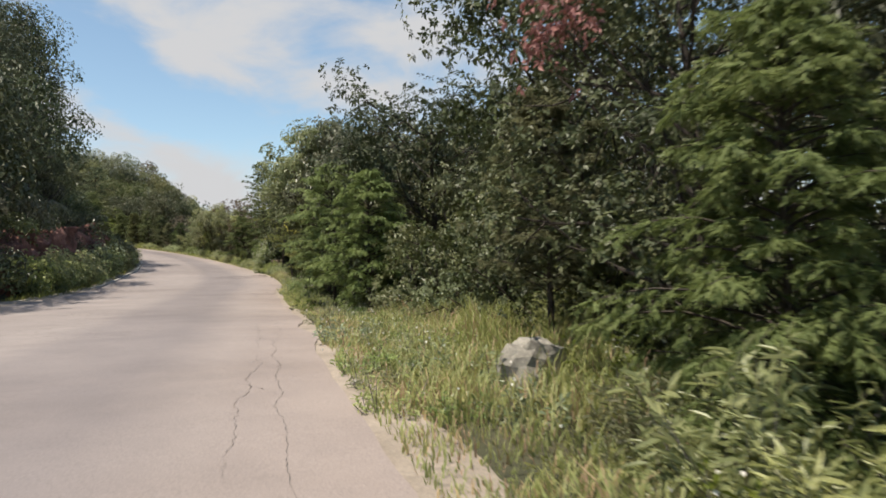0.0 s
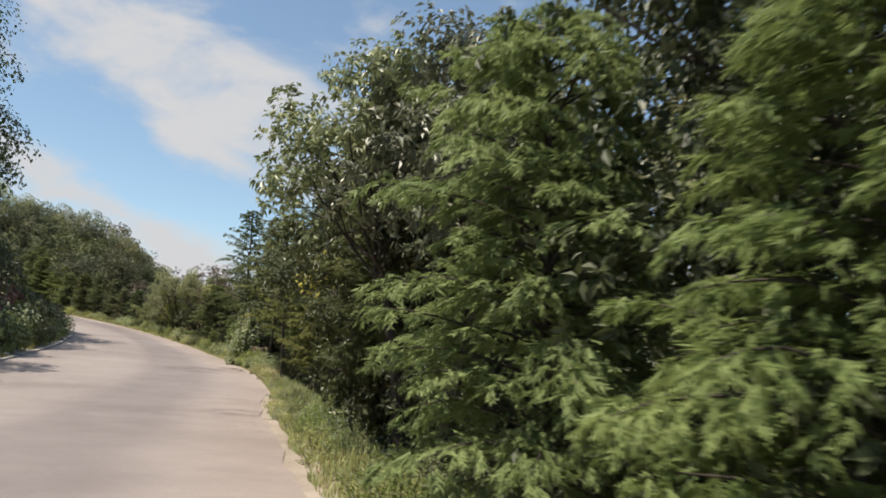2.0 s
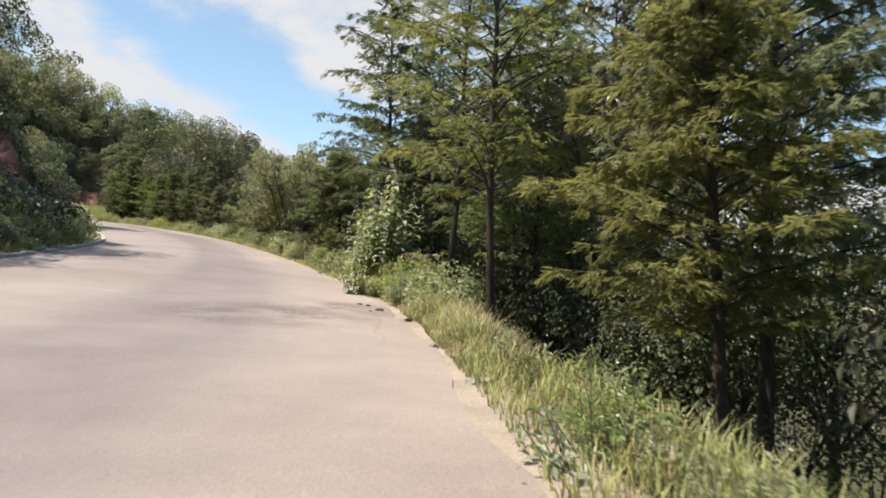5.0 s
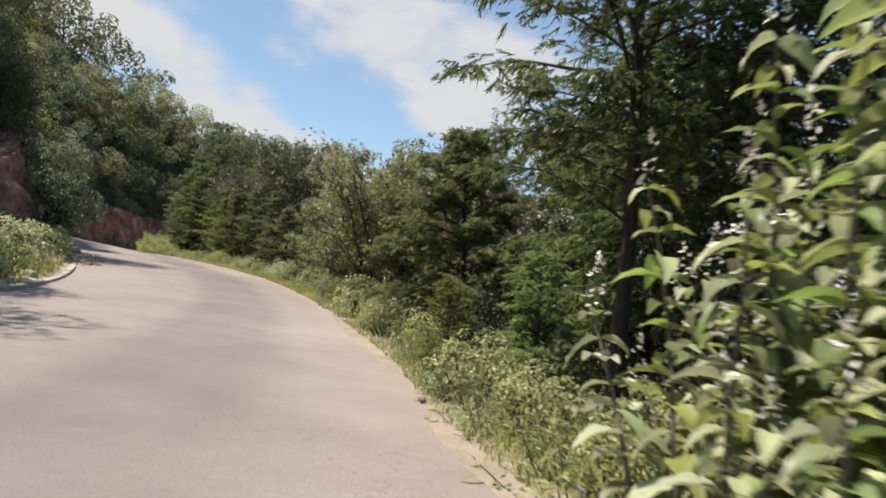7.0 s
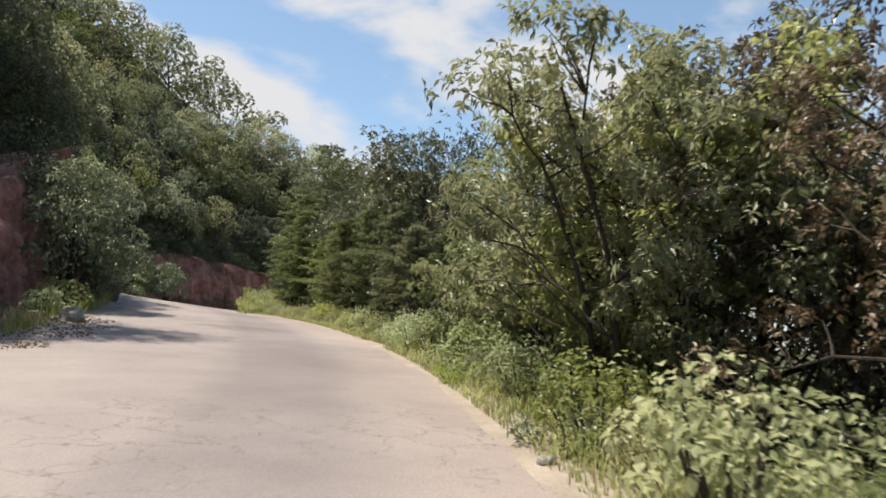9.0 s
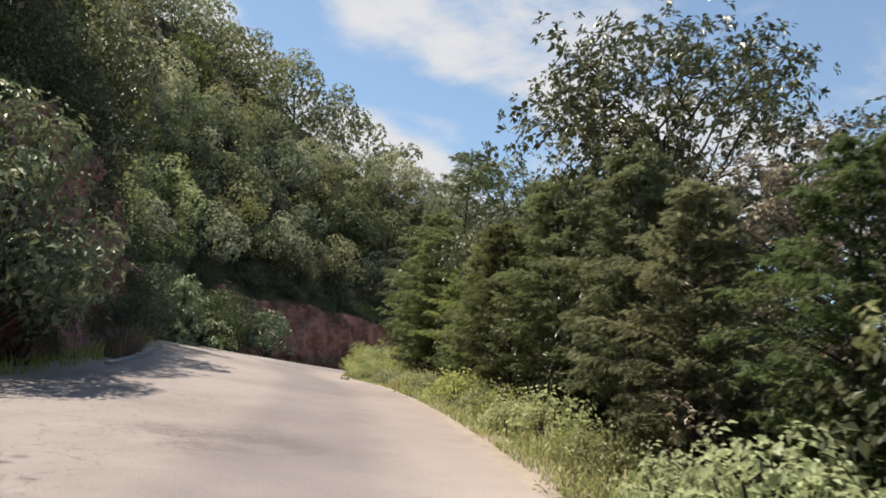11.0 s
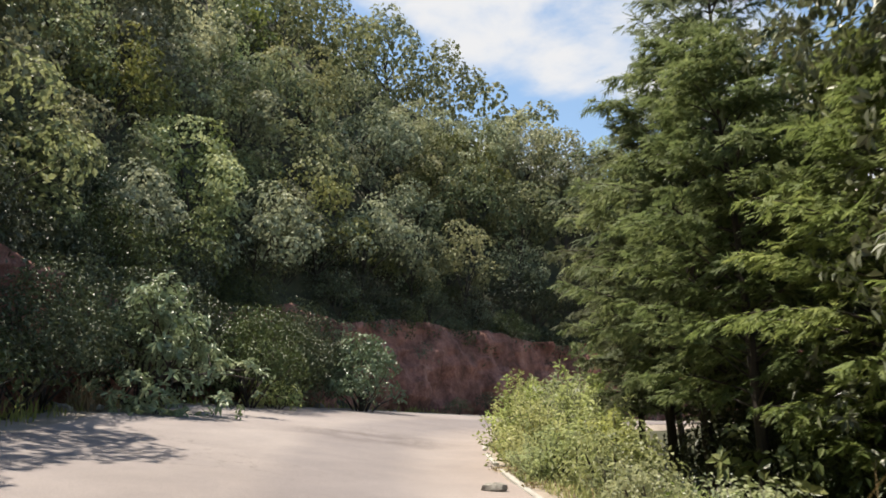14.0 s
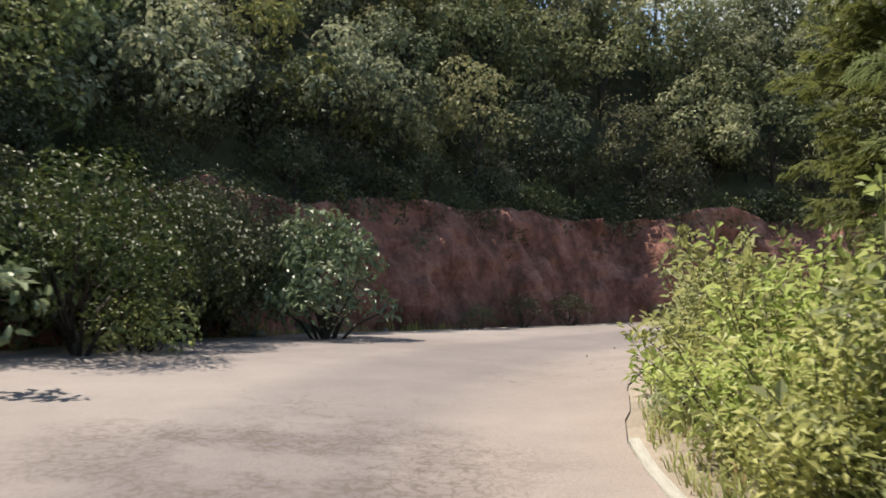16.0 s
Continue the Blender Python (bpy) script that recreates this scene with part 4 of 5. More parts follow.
grow(oak_tall, -4.7, 32.0, 8.6, 200)
grow(oak_tall, -3.2, 31.2, 8.4, 120)
grow(oak_tall, 0.8, 30.2, 10.4, 70)
grow(oak_b, 2.0, 28.2, 9.6, 70)
grow(oak_a, 3.4, 22.0, 8.4, 110)
grow(oak_tall, -2.8, 34.4, 9.0, 250)
grow(cedar_b, -5.0, 34.7, 6.4, 250)
grow(thicket_near, -3.2, 32.6, 2.2, 10)
grow(thicket_near, -3.4, 28.2, 1.1, 110)
grow(oak_slim, -5.2, 36.4, 9.8, 200)
grow(oak_slim, -4.0, 36.0, 9.4, 20)
grow(oak_gold, -5.8, 39.1, 8.6, 0)
grow(cedar_c, -5.0, 40.4, 6.6, 330)
grow(oak_tall, -2.6, 41.0, 8.0, 80)
grow(wall_bush, -5.0, 38.2, 2.6, 120)
grow(wall_bush, -4.4, 41.4, 3.8, 20)
grow(cedar_d, -6.0, 44.4, 8.4, 170)
grow(oak_tall, -4.6, 45.2, 9.4, 40)
grow(oak_high, -8.0, 46.6, 9.6, 330)
grow(wall_bush, -6.8, 48.2, 3.4, 220)
grow(oak_c, -4.8, 47.0, 7.0, 20)
grow(cedar_a, -8.8, 50.9, 4.8, 60)
grow(cedar_b, -8.0, 53.0, 7.0, 60)
# middle stretch
grow(cedar_c, -11.5, 57.9, 9.0, 0)
grow(cedar_c, -12.7, 59.8, 8.4, 130)
grow(cedar_c, -9.6, 60.5, 9.0, 60)
grow(cedar_c, -11.6, 64.2, 9.0, 260)
grow(cedar_d, -11.0, 61.6, 8.2, 310)
grow(oak_tall, -9.0, 63.0, 9.4, 160)
grow(oak_tall, -8.6, 57.6, 9.0, 60)
grow(cedar_d, -15.6, 66.2, 9.2, 200)
grow(cedar_d, -14.8, 70.0, 9.8, 100)
grow(oak_b, -12.4, 67.6, 8.8, 200)
grow(oak_b, -13.4, 73.2, 9.6, 20)
grow(cedar_b, -15.6, 71.6, 7.0, 220)
grow(oak_tall, -12.2, 71.4, 9.0, 30)
grow(thicket, -12.0, 62.4, 2.0, 0)
grow(sapling, -16.9, 69.3, 2.4, 0)
grow(sapling, -18.0, 68.8, 1.4, 80)
grow(sapling, -16.2, 67.6, 1.3, 80)
grow(cedar_wide, -19.2, 73.8, 4.9, 80)
grow(oak_a, -14.6, 78.0, 9.4, 190)
grow(oak_slim, -17.5, 76.6, 9.0, 10)
grow(oak_slim, -16.0, 74.6, 9.6, 100)
grow(thicket_near, -17.4, 73.0, 2.0, 10)
grow(thicket_near, -18.4, 71.4, 1.4, 40)
grow(oak_c, -21.0, 79.4, 6.4, 200)
grow(pale_a, -24.3, 81.9, 8.2, 60)
grow(pale_a, -23.8, 83.6, 8.8, 230)
grow(pale_a, -23.0, 82.6, 7.6, 250)
grow(oak_c, -21.2, 82.6, 8.4, 20)
grow(oak_c, -22.6, 85.0, 9.8, 70)
grow(oak_c, -20.8, 82.6, 7.6, 170)
grow(oak_tall, -19.4, 86.0, 8.0, 60)
grow(thicket_b, -21.6, 79.2, 1.3, 70)
grow(thicket_b, -23.2, 82.0, 1.2, 70)
# cedars before the bend
grow(pale_a, -26.3, 85.2, 7.0, 60)
grow(pale_a, -28.4, 86.2, 3.9, 0)
grow(pale_a, -27.4, 87.2, 4.2, 200)
grow(cedar_b, -30.6, 89.2, 3.8, 100)
grow(cedar_a, -32.4, 90.6, 3.6, 220)
grow(cedar_b, -33.6, 91.8, 4.4, 45)
grow(oak_a, -34.4, 95.2, 9.0, 200)
grow(oak_b, -33.4, 96.4, 8.8, 20)
grow(cedar_b, -36.2, 94.6, 4.8, 10)
grow(cedar_a, -38.4, 96.8, 4.6, 145)
grow(oak_a, -36.4, 100.0, 9.0, 145)
grow(oak_c, -31.4, 91.6, 6.2, 245)
grow(cedar_b, -39.9, 99.9, 5.2, 300)
grow(cedar_a, -41.9, 101.3, 5.0, 130)
grow(oak_a, -41.0, 106.2, 10.4, 300)
grow(cedar_b, -43.4, 103.1, 5.8, 310)
grow(oak_a, -44.6, 107.6, 12.4, 30)
grow(oak_a, -43.2, 105.6, 9.4, 200)
grow(oak_a, -41.6, 104.4, 9.0, 120)
grow(oak_a, -47.4, 109.6, 9.6, 260)
grow(cedar_b, -45.2, 104.9, 6.4, 250)
grow(cedar_b, -47.3, 105.7, 6.6, 20)
grow(cedar_b, -49.0, 107.5, 8.0, 90)
grow(cedar_b, -50.7, 109.3, 7.6, 70)
grow(cedar_d, -49.8, 110.4, 12.2, 70)
grow(oak_b, -47.2, 110.8, 8.0, 70)
grow(cedar_b, -53.0, 111.8, 6.4, 170)
grow(cedar_d, -52.4, 115.2, 8.4, 170)
grow(cedar_a, -55.0, 117.0, 7.4, 170)

# woods down the slope and their undergrowth
slope_a = dome_tree("slope_tree", "dark oak further down the slope", HILL_DARK_LEAF, 8.0, 3.2, 3400, 0.15, 43, 40, slim=0.55)
slope_b = dome_tree("slope_tree", "grey-green oak on the falling slope", OAK_LEAF, 7.5, 3.0, 3400, 0.15, 44, 40, slim=0.55)
slope_c = dome_tree("slope_tree", "dark dense oak behind the roadside trees", DARK_LEAF, 7.0, 2.8, 7500, 0.085, 46, 52)
rows = random.Random(5)
for k in range(38):
    s = -6 + k * 3.6 + rows.uniform(-1.2, 1.2)
    p = spot(s, rows.uniform(10.0, 13.0))
    grow(rows.choice((slope_a, slope_b, slope_b)), float(p[0]), float(p[1]), rows.uniform(7.0, 9.5), rows.uniform(0, 360))
for k in range(64):
    s = 18 + k * 1.7 + rows.uniform(-0.6, 0.6)
    o = right_edge(s) + rows.uniform(3.0, 6.0)
    p = spot(s, o)
    grow(rows.choice((thicket, thicket, thicket_b)), float(p[0]), float(p[1]), rows.uniform(1.0, 2.0) * (0.5 if 23 < s < 37 else 1.0), rows.uniform(0, 360))
for k in range(28):
    s = 4 + k * 2.6 + rows.uniform(-1.0, 1.0)
    p = spot(s, rows.uniform(7.0, 8.6))
    grow(slope_c, float(p[0]), float(p[1]), rows.uniform(5.5, 8.0) if s < 46 else rows.uniform(4.0, 5.4), rows.uniform(0, 360))
# rows of dark bushes added behind the trees, standing in for deep shade
for k in range(20):
    p = spot(90 + k * 1.7, rows.uniform(4.8, 6.2))
    grow(wall_bush, float(p[0]), float(p[1]), rows.uniform(2.6, 3.6), rows.uniform(0, 360))
for k in range(8):
    p = spot(55 + k * 1.5, rows.uniform(5.4, 6.4))
    grow(wall_bush, float(p[0]), float(p[1]), rows.uniform(2.6, 3.6), rows.uniform(0, 360))
for k in range(9):
    p = spot(23 + k * 1.9, rows.uniform(4.6, 5.6))
    grow(wall_bush, float(p[0]), float(p[1]), rows.uniform(2.8, 3.8), rows.uniform(0, 360))
for k in range(13):
    p = spot(21 + k * 1.5, rows.uniform(6.0, 7.0))
    grow(slope_c, float(p[0]), float(p[1]), rows.uniform(4.6, 6.4), rows.uniform(0, 360))
for k in range(30):
    s = -10 + k * 4.8 + rows.uniform(-1.2, 1.2)
    p = spot(s, rows.uniform(12.5, 22.0))
    grow(slope_a, float(p[0]), float(p[1]), rows.uniform(7.5, 11.0), rows.uniform(0, 360))

# ---------------------------------------------------------------- left side
bank_tree = dome_tree("bank_tree", "dark broad-crowned tree on top of the bank", DARK_LEAF, 7.5, 3.2, 2900, 0.24, 21, 48)
bank_tall = dome_tree("bank_tree", "tall dark tree on top of the steep bank", DARK_LEAF, 13.0, 3.3, 8000, 0.17, 29, 74)
bush_round = broadleaf("bush", "rounded leafy bush with silvery green leaves", SILVER_LEAF, 3.4, 1.5, 4600, 0.14, 22, 0.04, 64, stems=6, base_r=0.05, category="bush", fine=True)
bush_silver = dome_tree("bush", "round dense bush with pale silvery leaves", SILVER_LEAF, 3.0, 1.35, 2300, 0.17, 26, 54, "bush", 0.5)
bush_green = dome_tree("bush", "rounded bush with grey-green leaves", BANK_BUSH_LEAF, 4.2, 1.75, 5200, 0.145, 23, 60, "bush", 0.5)
bush_low = dome_tree("shrub", "yellow-green shrub at the foot of the bank", BRIGHT_LEAF, 1.5, 1.0, 800, 0.13, 24, 30, "shrub")
bush_dry = dome_tree("shrub", "grey-green shrub on the earth bank", OAK_LEAF, 1.6, 1.1, 700, 0.14, 25, 30, "shrub")
for s, q, h in ((22, 4.6, 8.5), (27, 4.2, 9.0), (32, 4.4, 9.5), (36.5, 4.6, 9.5), (40.5, 5.0, 8.5), (44.5, 5.2, 8.0), (52, 5.4, 8.5), (61, 6.0, 5.5), (67, 6.5, 4.0), (74, 7.0, 4.2), (48, 9.0, 5.0), (56, 9.0, 5.0), (113.8, 4.2, 5.4), (116.6, 3.9, 5.2), (120, 4.0, 6.6)):
    p = spot(s, -left_edge(s) - q)
    grow(bank_tree, float(p[0]), float(p[1]), h, s * 37.0)
for x, y, h in ((-43.4, 79.0, 15.0), (-46.4, 74.8, 13.0), (-34.4, 63.2, 19.0), (-32.4, 57.6, 15.0), (-36.6, 66.8, 15.0), (-30.0, 51.5, 12.0)):
    grow(bank_tall, x, y, h, x * 37.0)
for k in range(30):
    s = 60 + k * 1.15
    p = spot(s, -left_edge(s) - 5.5 - 3.0 * (0.5 + 0.5 * math.sin(k * 2.2)))
    grow((thicket, bush_dry, thicket_b)[k % 3], float(p[0]), float(p[1]), 2.3 + 0.6 * math.sin(k * 1.7), k * 61.0, 0.25)
for k in range(62):
    s = 36 + k * 0.62
    p = spot(s, -left_edge(s) - (2.6, 3.1, 3.7)[k % 3] - 0.25 * math.sin(k * 1.7))
    grow((thicket_b, bush_dry, thicket)[(k // 2) % 3], float(p[0]), float(p[1]), 1.9 + 0.6 * math.sin(k * 2.3), k * 51.0, 0.25)
for k, s in enumerate(np.arange(40, 79, 1.5)):
    for q, h in ((0.9, 1.0), (1.6, 1.9), (2.5, 2.2)):
        p = spot(s + 0.5 * math.sin(k * 3.1 + q), -left_edge(s) - q - 0.3 * math.sin(k * 1.7 + q))
        grow((bush_low, bush_low, bush_dry)[(k + int(q)) % 3], float(p[0]), float(p[1]), h * (0.8 + 0.35 * math.sin(k * 2.3 + q)), k * 51.0)
for s, q, h in ((80, 0.9, 1.0), (82.5, 1.2, 1.3), (84.5, 1.5, 1.4), (86.5, 2.0, 1.1), (92, 3.0, 1.5), (94, 2.4, 1.2), (97, 1.0, 0.8), (99.5, 1.0, 1.1)):
    p = spot(s, -left_edge(s) - q)
    grow(bush_low, float(p[0]), float(p[1]), h, s * 51.0)
grow(bush_green, -43.1, 87.7, 5.0, 0)
# along the tall bank
for s, q, h, kind in ((104, 1.0, 0.9, thicket), (112.5, 0.9, 1.4, thicket), (114.5, 0.9, 1.8, thicket), (116.5, 0.9, 1.7, thicket_b), (118.5, 0.9, 1.9, thicket), (120.5, 0.9, 1.6, thicket), (121.6, 0.9, 2.6, wall_bush), (123.0, 1.0, 3.2, wall_bush), (125.0, 1.0, 3.4, wall_bush), (129.2, 1.1, 3.6, wall_bush), (131.2, 1.2, 3.2, wall_bush), (133.2, 1.4, 3.0, wall_bush),
                      (126.5, 1.2, 3.0, wall_bush), (128.0, 1.4, 4.0, wall_bush), (130, 1.5, 3.6, wall_bush), (132, 1.9, 3.6, wall_bush), (134, 2.1, 3.8, wall_bush), (140, -0.2, 1.1, thicket), (141.5, 0.1, 1.2, thicket), (143, 0.2, 1.2, thicket), (146, 0.6, 0.7, thicket), (149, 0.7, 0.9, thicket),
                      (135.8, 2.2, 3.4, wall_bush), (102.6, 1.4, 2.8, wall_bush), (104.2, 1.3, 3.0, wall_bush), (102.5, 3.2, 3.4, wall_bush), (136, 3.1, 2.4, thicket), (138, 3.3, 2.2, thicket_b), (140, 3.3, 2.4, thicket), (142, 3.3, 2.2, thicket), (144, 3.4, 2.6, wall_bush), (146, 3.3, 2.4, thicket), (148, 3.3, 2.2, thicket), (150, 3.3, 2.4, thicket), (152, 3.3, 2.4, thicket),
                      (121, 3.3, 3.0, wall_bush), (123.5, 3.3, 3.4, wall_bush), (126, 3.3, 3.2, wall_bush), (128.5, 3.5, 3.6, wall_bush), (131, 3.5, 3.2, wall_bush), (133.5, 3.3, 3.0, wall_bush), (105, 3.7, 3.2, wall_bush), (108, 3.7, 3.4, wall_bush), (111, 3.7, 3.2, wall_bush), (114, 3.7, 3.4, wall_bush), (117, 3.7, 3.2, wall_bush), (119.5, 3.7, 3.2, wall_bush)):
    p = spot(s, -left_edge(s) - q)
    grow(kind, float(p[0]), float(p[1]), h, s * 73.0)
for k in range(46):
    s = 104 + k * 1.15
    p = spot(s + 0.6 * math.sin(k * 2.7), -left_edge(s) - 3.7 - 2.4 * (0.5 + 0.5 * math.sin(k * 1.9)))
    grow((thicket, thicket_b, thicket)[k % 3], float(p[0]), float(p[1]), 2.2 + 0.7 * math.sin(k * 1.3), k * 77.0, 0.25)
fill = random.Random(12)
for k in range(44):
    s = fill.uniform(122, 152)
    p = spot(s, -left_edge(s) - fill.uniform(3.7, 7.0))
    grow((thicket_b, thicket)[k % 2], float(p[0]), float(p[1]), fill.uniform(1.8, 2.6), k * 77.0, 0.3)
for k in range(56):
    s = 104 + k * 0.88
    p = spot(s, -left_edge(s) - 3.3 - 0.25 * math.sin(k * 2.1))
    grow((thicket_b, thicket, thicket)[k % 3], float(p[0]), float(p[1]), 2.1 + 0.5 * math.sin(k * 1.3), k * 77.0, 0.2)
for x, y, h in ((-69.4, 113.4, 3.8), (-68.4, 112.4, 3.8), (-70.4, 115.0, 2.8), (-67.0, 111.2, 3.6), (-65.8, 109.9, 3.4), (-64.2, 108.4, 3.4)):
    grow(wall_bush, x, y, h, x * 73.0)
grow(bush_round, -60.8, 103.5, 4.4, 0)
grow(bush_low, -64.8, 109.4, 1.3, 30)
grow(bush_silver, -66.7, 114.4, 3.2, 40)

# hillside woods
hill_a = dome_tree("hill_tree", "rounded leafy oak on the hillside", HILL_LEAF, 6.0, 2.9, 900, 0.34, 31, 20)
hill_b = dome_tree("hill_tree", "dark oak on the hillside", HILL_DARK_LEAF, 6.5, 3.0, 900, 0.34, 32, 20)
hill_c = dome_tree("hill_tree", "yellowish oak on the hillside", HILL_PALE_LEAF, 5.0, 2.3, 850, 0.30, 33, 20)
hill_d = dome_tree("hill_tree", "brownish oak on the hillside", RUST_LEAF, 5.5, 2.5, 850, 0.30, 34, 20)
near_a = dome_tree("hill_tree", "leafy grey-green oak above the bank", HILL_LEAF, 5.5, 2.4, 2200, 0.20, 35, 19)
near_b = dome_tree("hill_tree", "dark oak above the bank", HILL_DARK_LEAF, 5.5, 2.4, 2200, 0.20, 36, 19)
near_c = dome_tree("hill_tree", "yellow-green oak above the bank", HILL_PALE_LEAF, 5.0, 2.2, 1900, 0.17, 37, 26)
for s, q, h, kind in ((127.5, 2.6, 4.6, near_b), (129.8, 2.4, 5.0, near_a), (132.2, 2.3, 4.8, near_b), (134.4, 2.4, 4.6, near_a), (136.6, 2.8, 4.0, near_b)):
    p = spot(s, -left_edge(s) - q)
    grow(kind, float(p[0]), float(p[1]), h, s * 73.0, 0.9)
wood = random.Random(9)
spots = []
for count, near, far, gap in ((150, 3.6, 14.0, 2.5), (420, 14.0, 46.0, 3.2)):
    for _ in range(12000):
        s = wood.uniform(84, 176)
        p = spot(s, -left_edge(s) - wood.uniform(near, far))
        x, y = float(p[0]), float(p[1])
        st, off, _, lf, _ = along(x, y)
        least = 3.5 if st[0] > 104 else 10.5
        if -off[0] < lf[0] + least or any((x - a) ** 2 + (y - c) ** 2 < gap ** 2 for a, c in spots):
            continue
        spots.append((x, y))
        if len(spots) >= count:
            break
far_v, far_m = [], []
KINDS = (hill_a, hill_b, hill_c, hill_d)
for k, (x, y) in enumerate(spots):
    i = wood.choices((0, 1, 2, 3), (6, 4, 1.6, 1.0))[0]
    q = -float(along(x, y)[1][0]) - left_edge(float(along(x, y)[0][0]))
    h, turn = wood.uniform(4.2, 6.4) if q < 8 else wood.uniform(5.4, 8.0), wood.uniform(0, 360)
    if 111 < float(along(x, y)[0][0]) < 119 and q < 8:
        h = 0.62 * h
    if k < 285:
        grow((near_a, near_b, near_c, near_b)[i] if k < 150 else KINDS[i], x, y, h, turn, 0.3)
        continue
    m = np.array(put(KINDS[i], x, y, turn, h / TALL[KINDS[i].name], 0.3))
    crown = next(c for c in KINDS[i].children if c.name.startswith("crown")).data
    co = np.empty(len(crown.vertices) * 3)
    crown.vertices.foreach_get("co", co)
    far_v.append(co.reshape(-1, 3) @ m[:3, :3].T + m[:3, 3])
    far_m += [i] * (len(crown.vertices) // 4)
far_v = np.vstack(far_v)
woods = part("distant_woods", (far_v, np.arange(len(far_v)).reshape(-1, 4)), HILL_LEAF)
for m in (HILL_DARK_LEAF, HILL_PALE_LEAF, RUST_LEAF):
    woods.data.materials.append(m)
woods.data.polygons.foreach_set("material_index", far_m)
tagged(woods, "oak woods covering the upper hillside", "woods", kind="stuff")


# ---------------------------------------------------------------- verge
def grass(name, label, mat, s0, s1, o0, o1, n, h0, h1, seed, wide=0.006):
    """Bent blades, thick in patches, between two offsets given as functions of the station."""
    rng = np.random.default_rng(seed)
    s, u = rng.uniform(s0, s1, n), rng.uniform(0, 1, n) ** 1.2
    lo, hi = np.array([o0(a) for a in s]), np.array([o1(a) for a in s])
    o = lo + (hi - lo) * u
    i = np.clip(s + ZERO, 0, len(ROAD) - 1)
    k = np.arange(len(ROAD))
    c = np.stack([np.interp(i, k, ROAD[:, j]) + np.interp(i, k, NRM[:, j]) * o for j in (0, 1)], 1)
    pch = fbm(c[:, 0], c[:, 1], 1.4, 3.0)
    keep = pch + rng.uniform(-0.5, 0.5, n) > -0.35
    c, pch, u = c[keep], pch[keep], u[keep]
    n = len(c)
    z = ground(c[:, 0], c[:, 1]) - 0.02
    h = rng.uniform(h0, h1, n) * np.clip(1.0 + 0.9 * pch, 0.3, 2.0) * (0.45 + 0.75 * np.clip(u * 2, 0, 1))
    a = rng.uniform(0, 6.28, n)
    d = np.stack([np.cos(a), np.sin(a), np.zeros(n)], 1)
    sd = np.stack([-np.sin(a), np.cos(a), np.zeros(n)], 1)
    b = np.stack([c[:, 0], c[:, 1], z], 1)
    w = (wide * rng.uniform(0.7, 1.6, n))[:, None]
    lean = rng.uniform(0.15, 0.9, n)[:, None] * h[:, None]
    up = np.array([0, 0, 1.0])
    m = b + d * lean * 0.35 + up * h[:, None] * 0.62
    t = b + d * lean + up * h[:, None] * 0.95
    v = np.stack([b - sd * w, b + sd * w, m + sd * w * 0.8, m - sd * w * 0.8, t], 1).reshape(-1, 3)
    q = np.arange(n)[:, None] * 5
    f = (q + np.array([[0, 1, 2, 3]])).tolist() + (q + np.array([[3, 2, 4]])).tolist()
    return tagged(part(name, (v, f), mat), label, "grass", kind="stuff")


def verge_in(s):
    return right_edge(s) + 0.16 + 0.3 * max(0.0, noise.noise(Vector((s * 0.4, 3.3, 0))))


grass("verge_grass", "tall yellow-green grass along the road verge", GRASS_BLADE, -3, 136, verge_in, lambda s: right_edge(s) + (0.9 if 52.5 < s < 58 else 2.6), 80000, 0.12, 0.32, 51)
grass("verge_grass", "dry straw-coloured grass along the road verge", DRY_BLADE, -3, 136, verge_in, lambda s: right_edge(s) + 1.2, 7000, 0.08, 0.22, 53)
grass("bank_grass", "sparse grass below the bank", GRASS_BLADE, 36, 140, lambda s: -left_edge(s) - 1.2, lambda s: -left_edge(s) - 0.25, 7000, 0.1, 0.35, 52, 0.009)
grass("dry_grass", "tuft of dry orange grass beside the road", DRY_BLADE, 107.6, 111.2, lambda s: -left_edge(s) - 0.9, lambda s: -left_edge(s) - 0.15, 2000, 0.25, 0.5, 54, 0.009)
grass("dry_grass", "dry orange grass below the bank", DRY_BLADE, 83, 95, lambda s: -left_edge(s) - 2.0, lambda s: -left_edge(s) - 0.4, 2500, 0.12, 0.4, 55, 0.009)

grass("dry_grass", "tuft of dry orange weeds at the foot of the bank", DRY_BLADE, 123.4, 124.9, lambda s: -left_edge(s) - 0.8, lambda s: -left_edge(s) - 0.2, 420, 0.3, 0.6, 56, 0.01)
grass("verge_grass", "tall feathery yellow-green grass in the open verge", GRASS_BLADE, 4, 18, lambda s: right_edge(s) + 0.6, lambda s: right_edge(s) + 4.2, 9000, 0.16, 0.5, 57, 0.006)
grass("dry_grass", "dry orange grass at the road edge below the cedars", DRY_BLADE, 52.5, 58.5, verge_in, lambda s: right_edge(s) + 1.1, 2600, 0.12, 0.34, 60, 0.006)
grass("dry_grass", "straw-coloured grass among the weeds of the open verge", DRY_BLADE, 3, 24, lambda s: right_edge(s) + 0.4, lambda s: right_edge(s) + 3.8, 7000, 0.12, 0.42, 59, 0.005)
grass("dry_grass", "tall dry grass stalks on the verge", DRY_BLADE, 110.4, 111.8, lambda s: right_edge(s) + 0.25, lambda s: right_edge(s) + 1.1, 60, 0.55, 0.8, 58, 0.005)
herb_a = shrub("herb", "leafy green roadside herb with tiny white flowers", SHRUB_LEAF, 0.70, 0.45, 320, 0.085, 61, 0.36, 12, "plant", flowers=14)
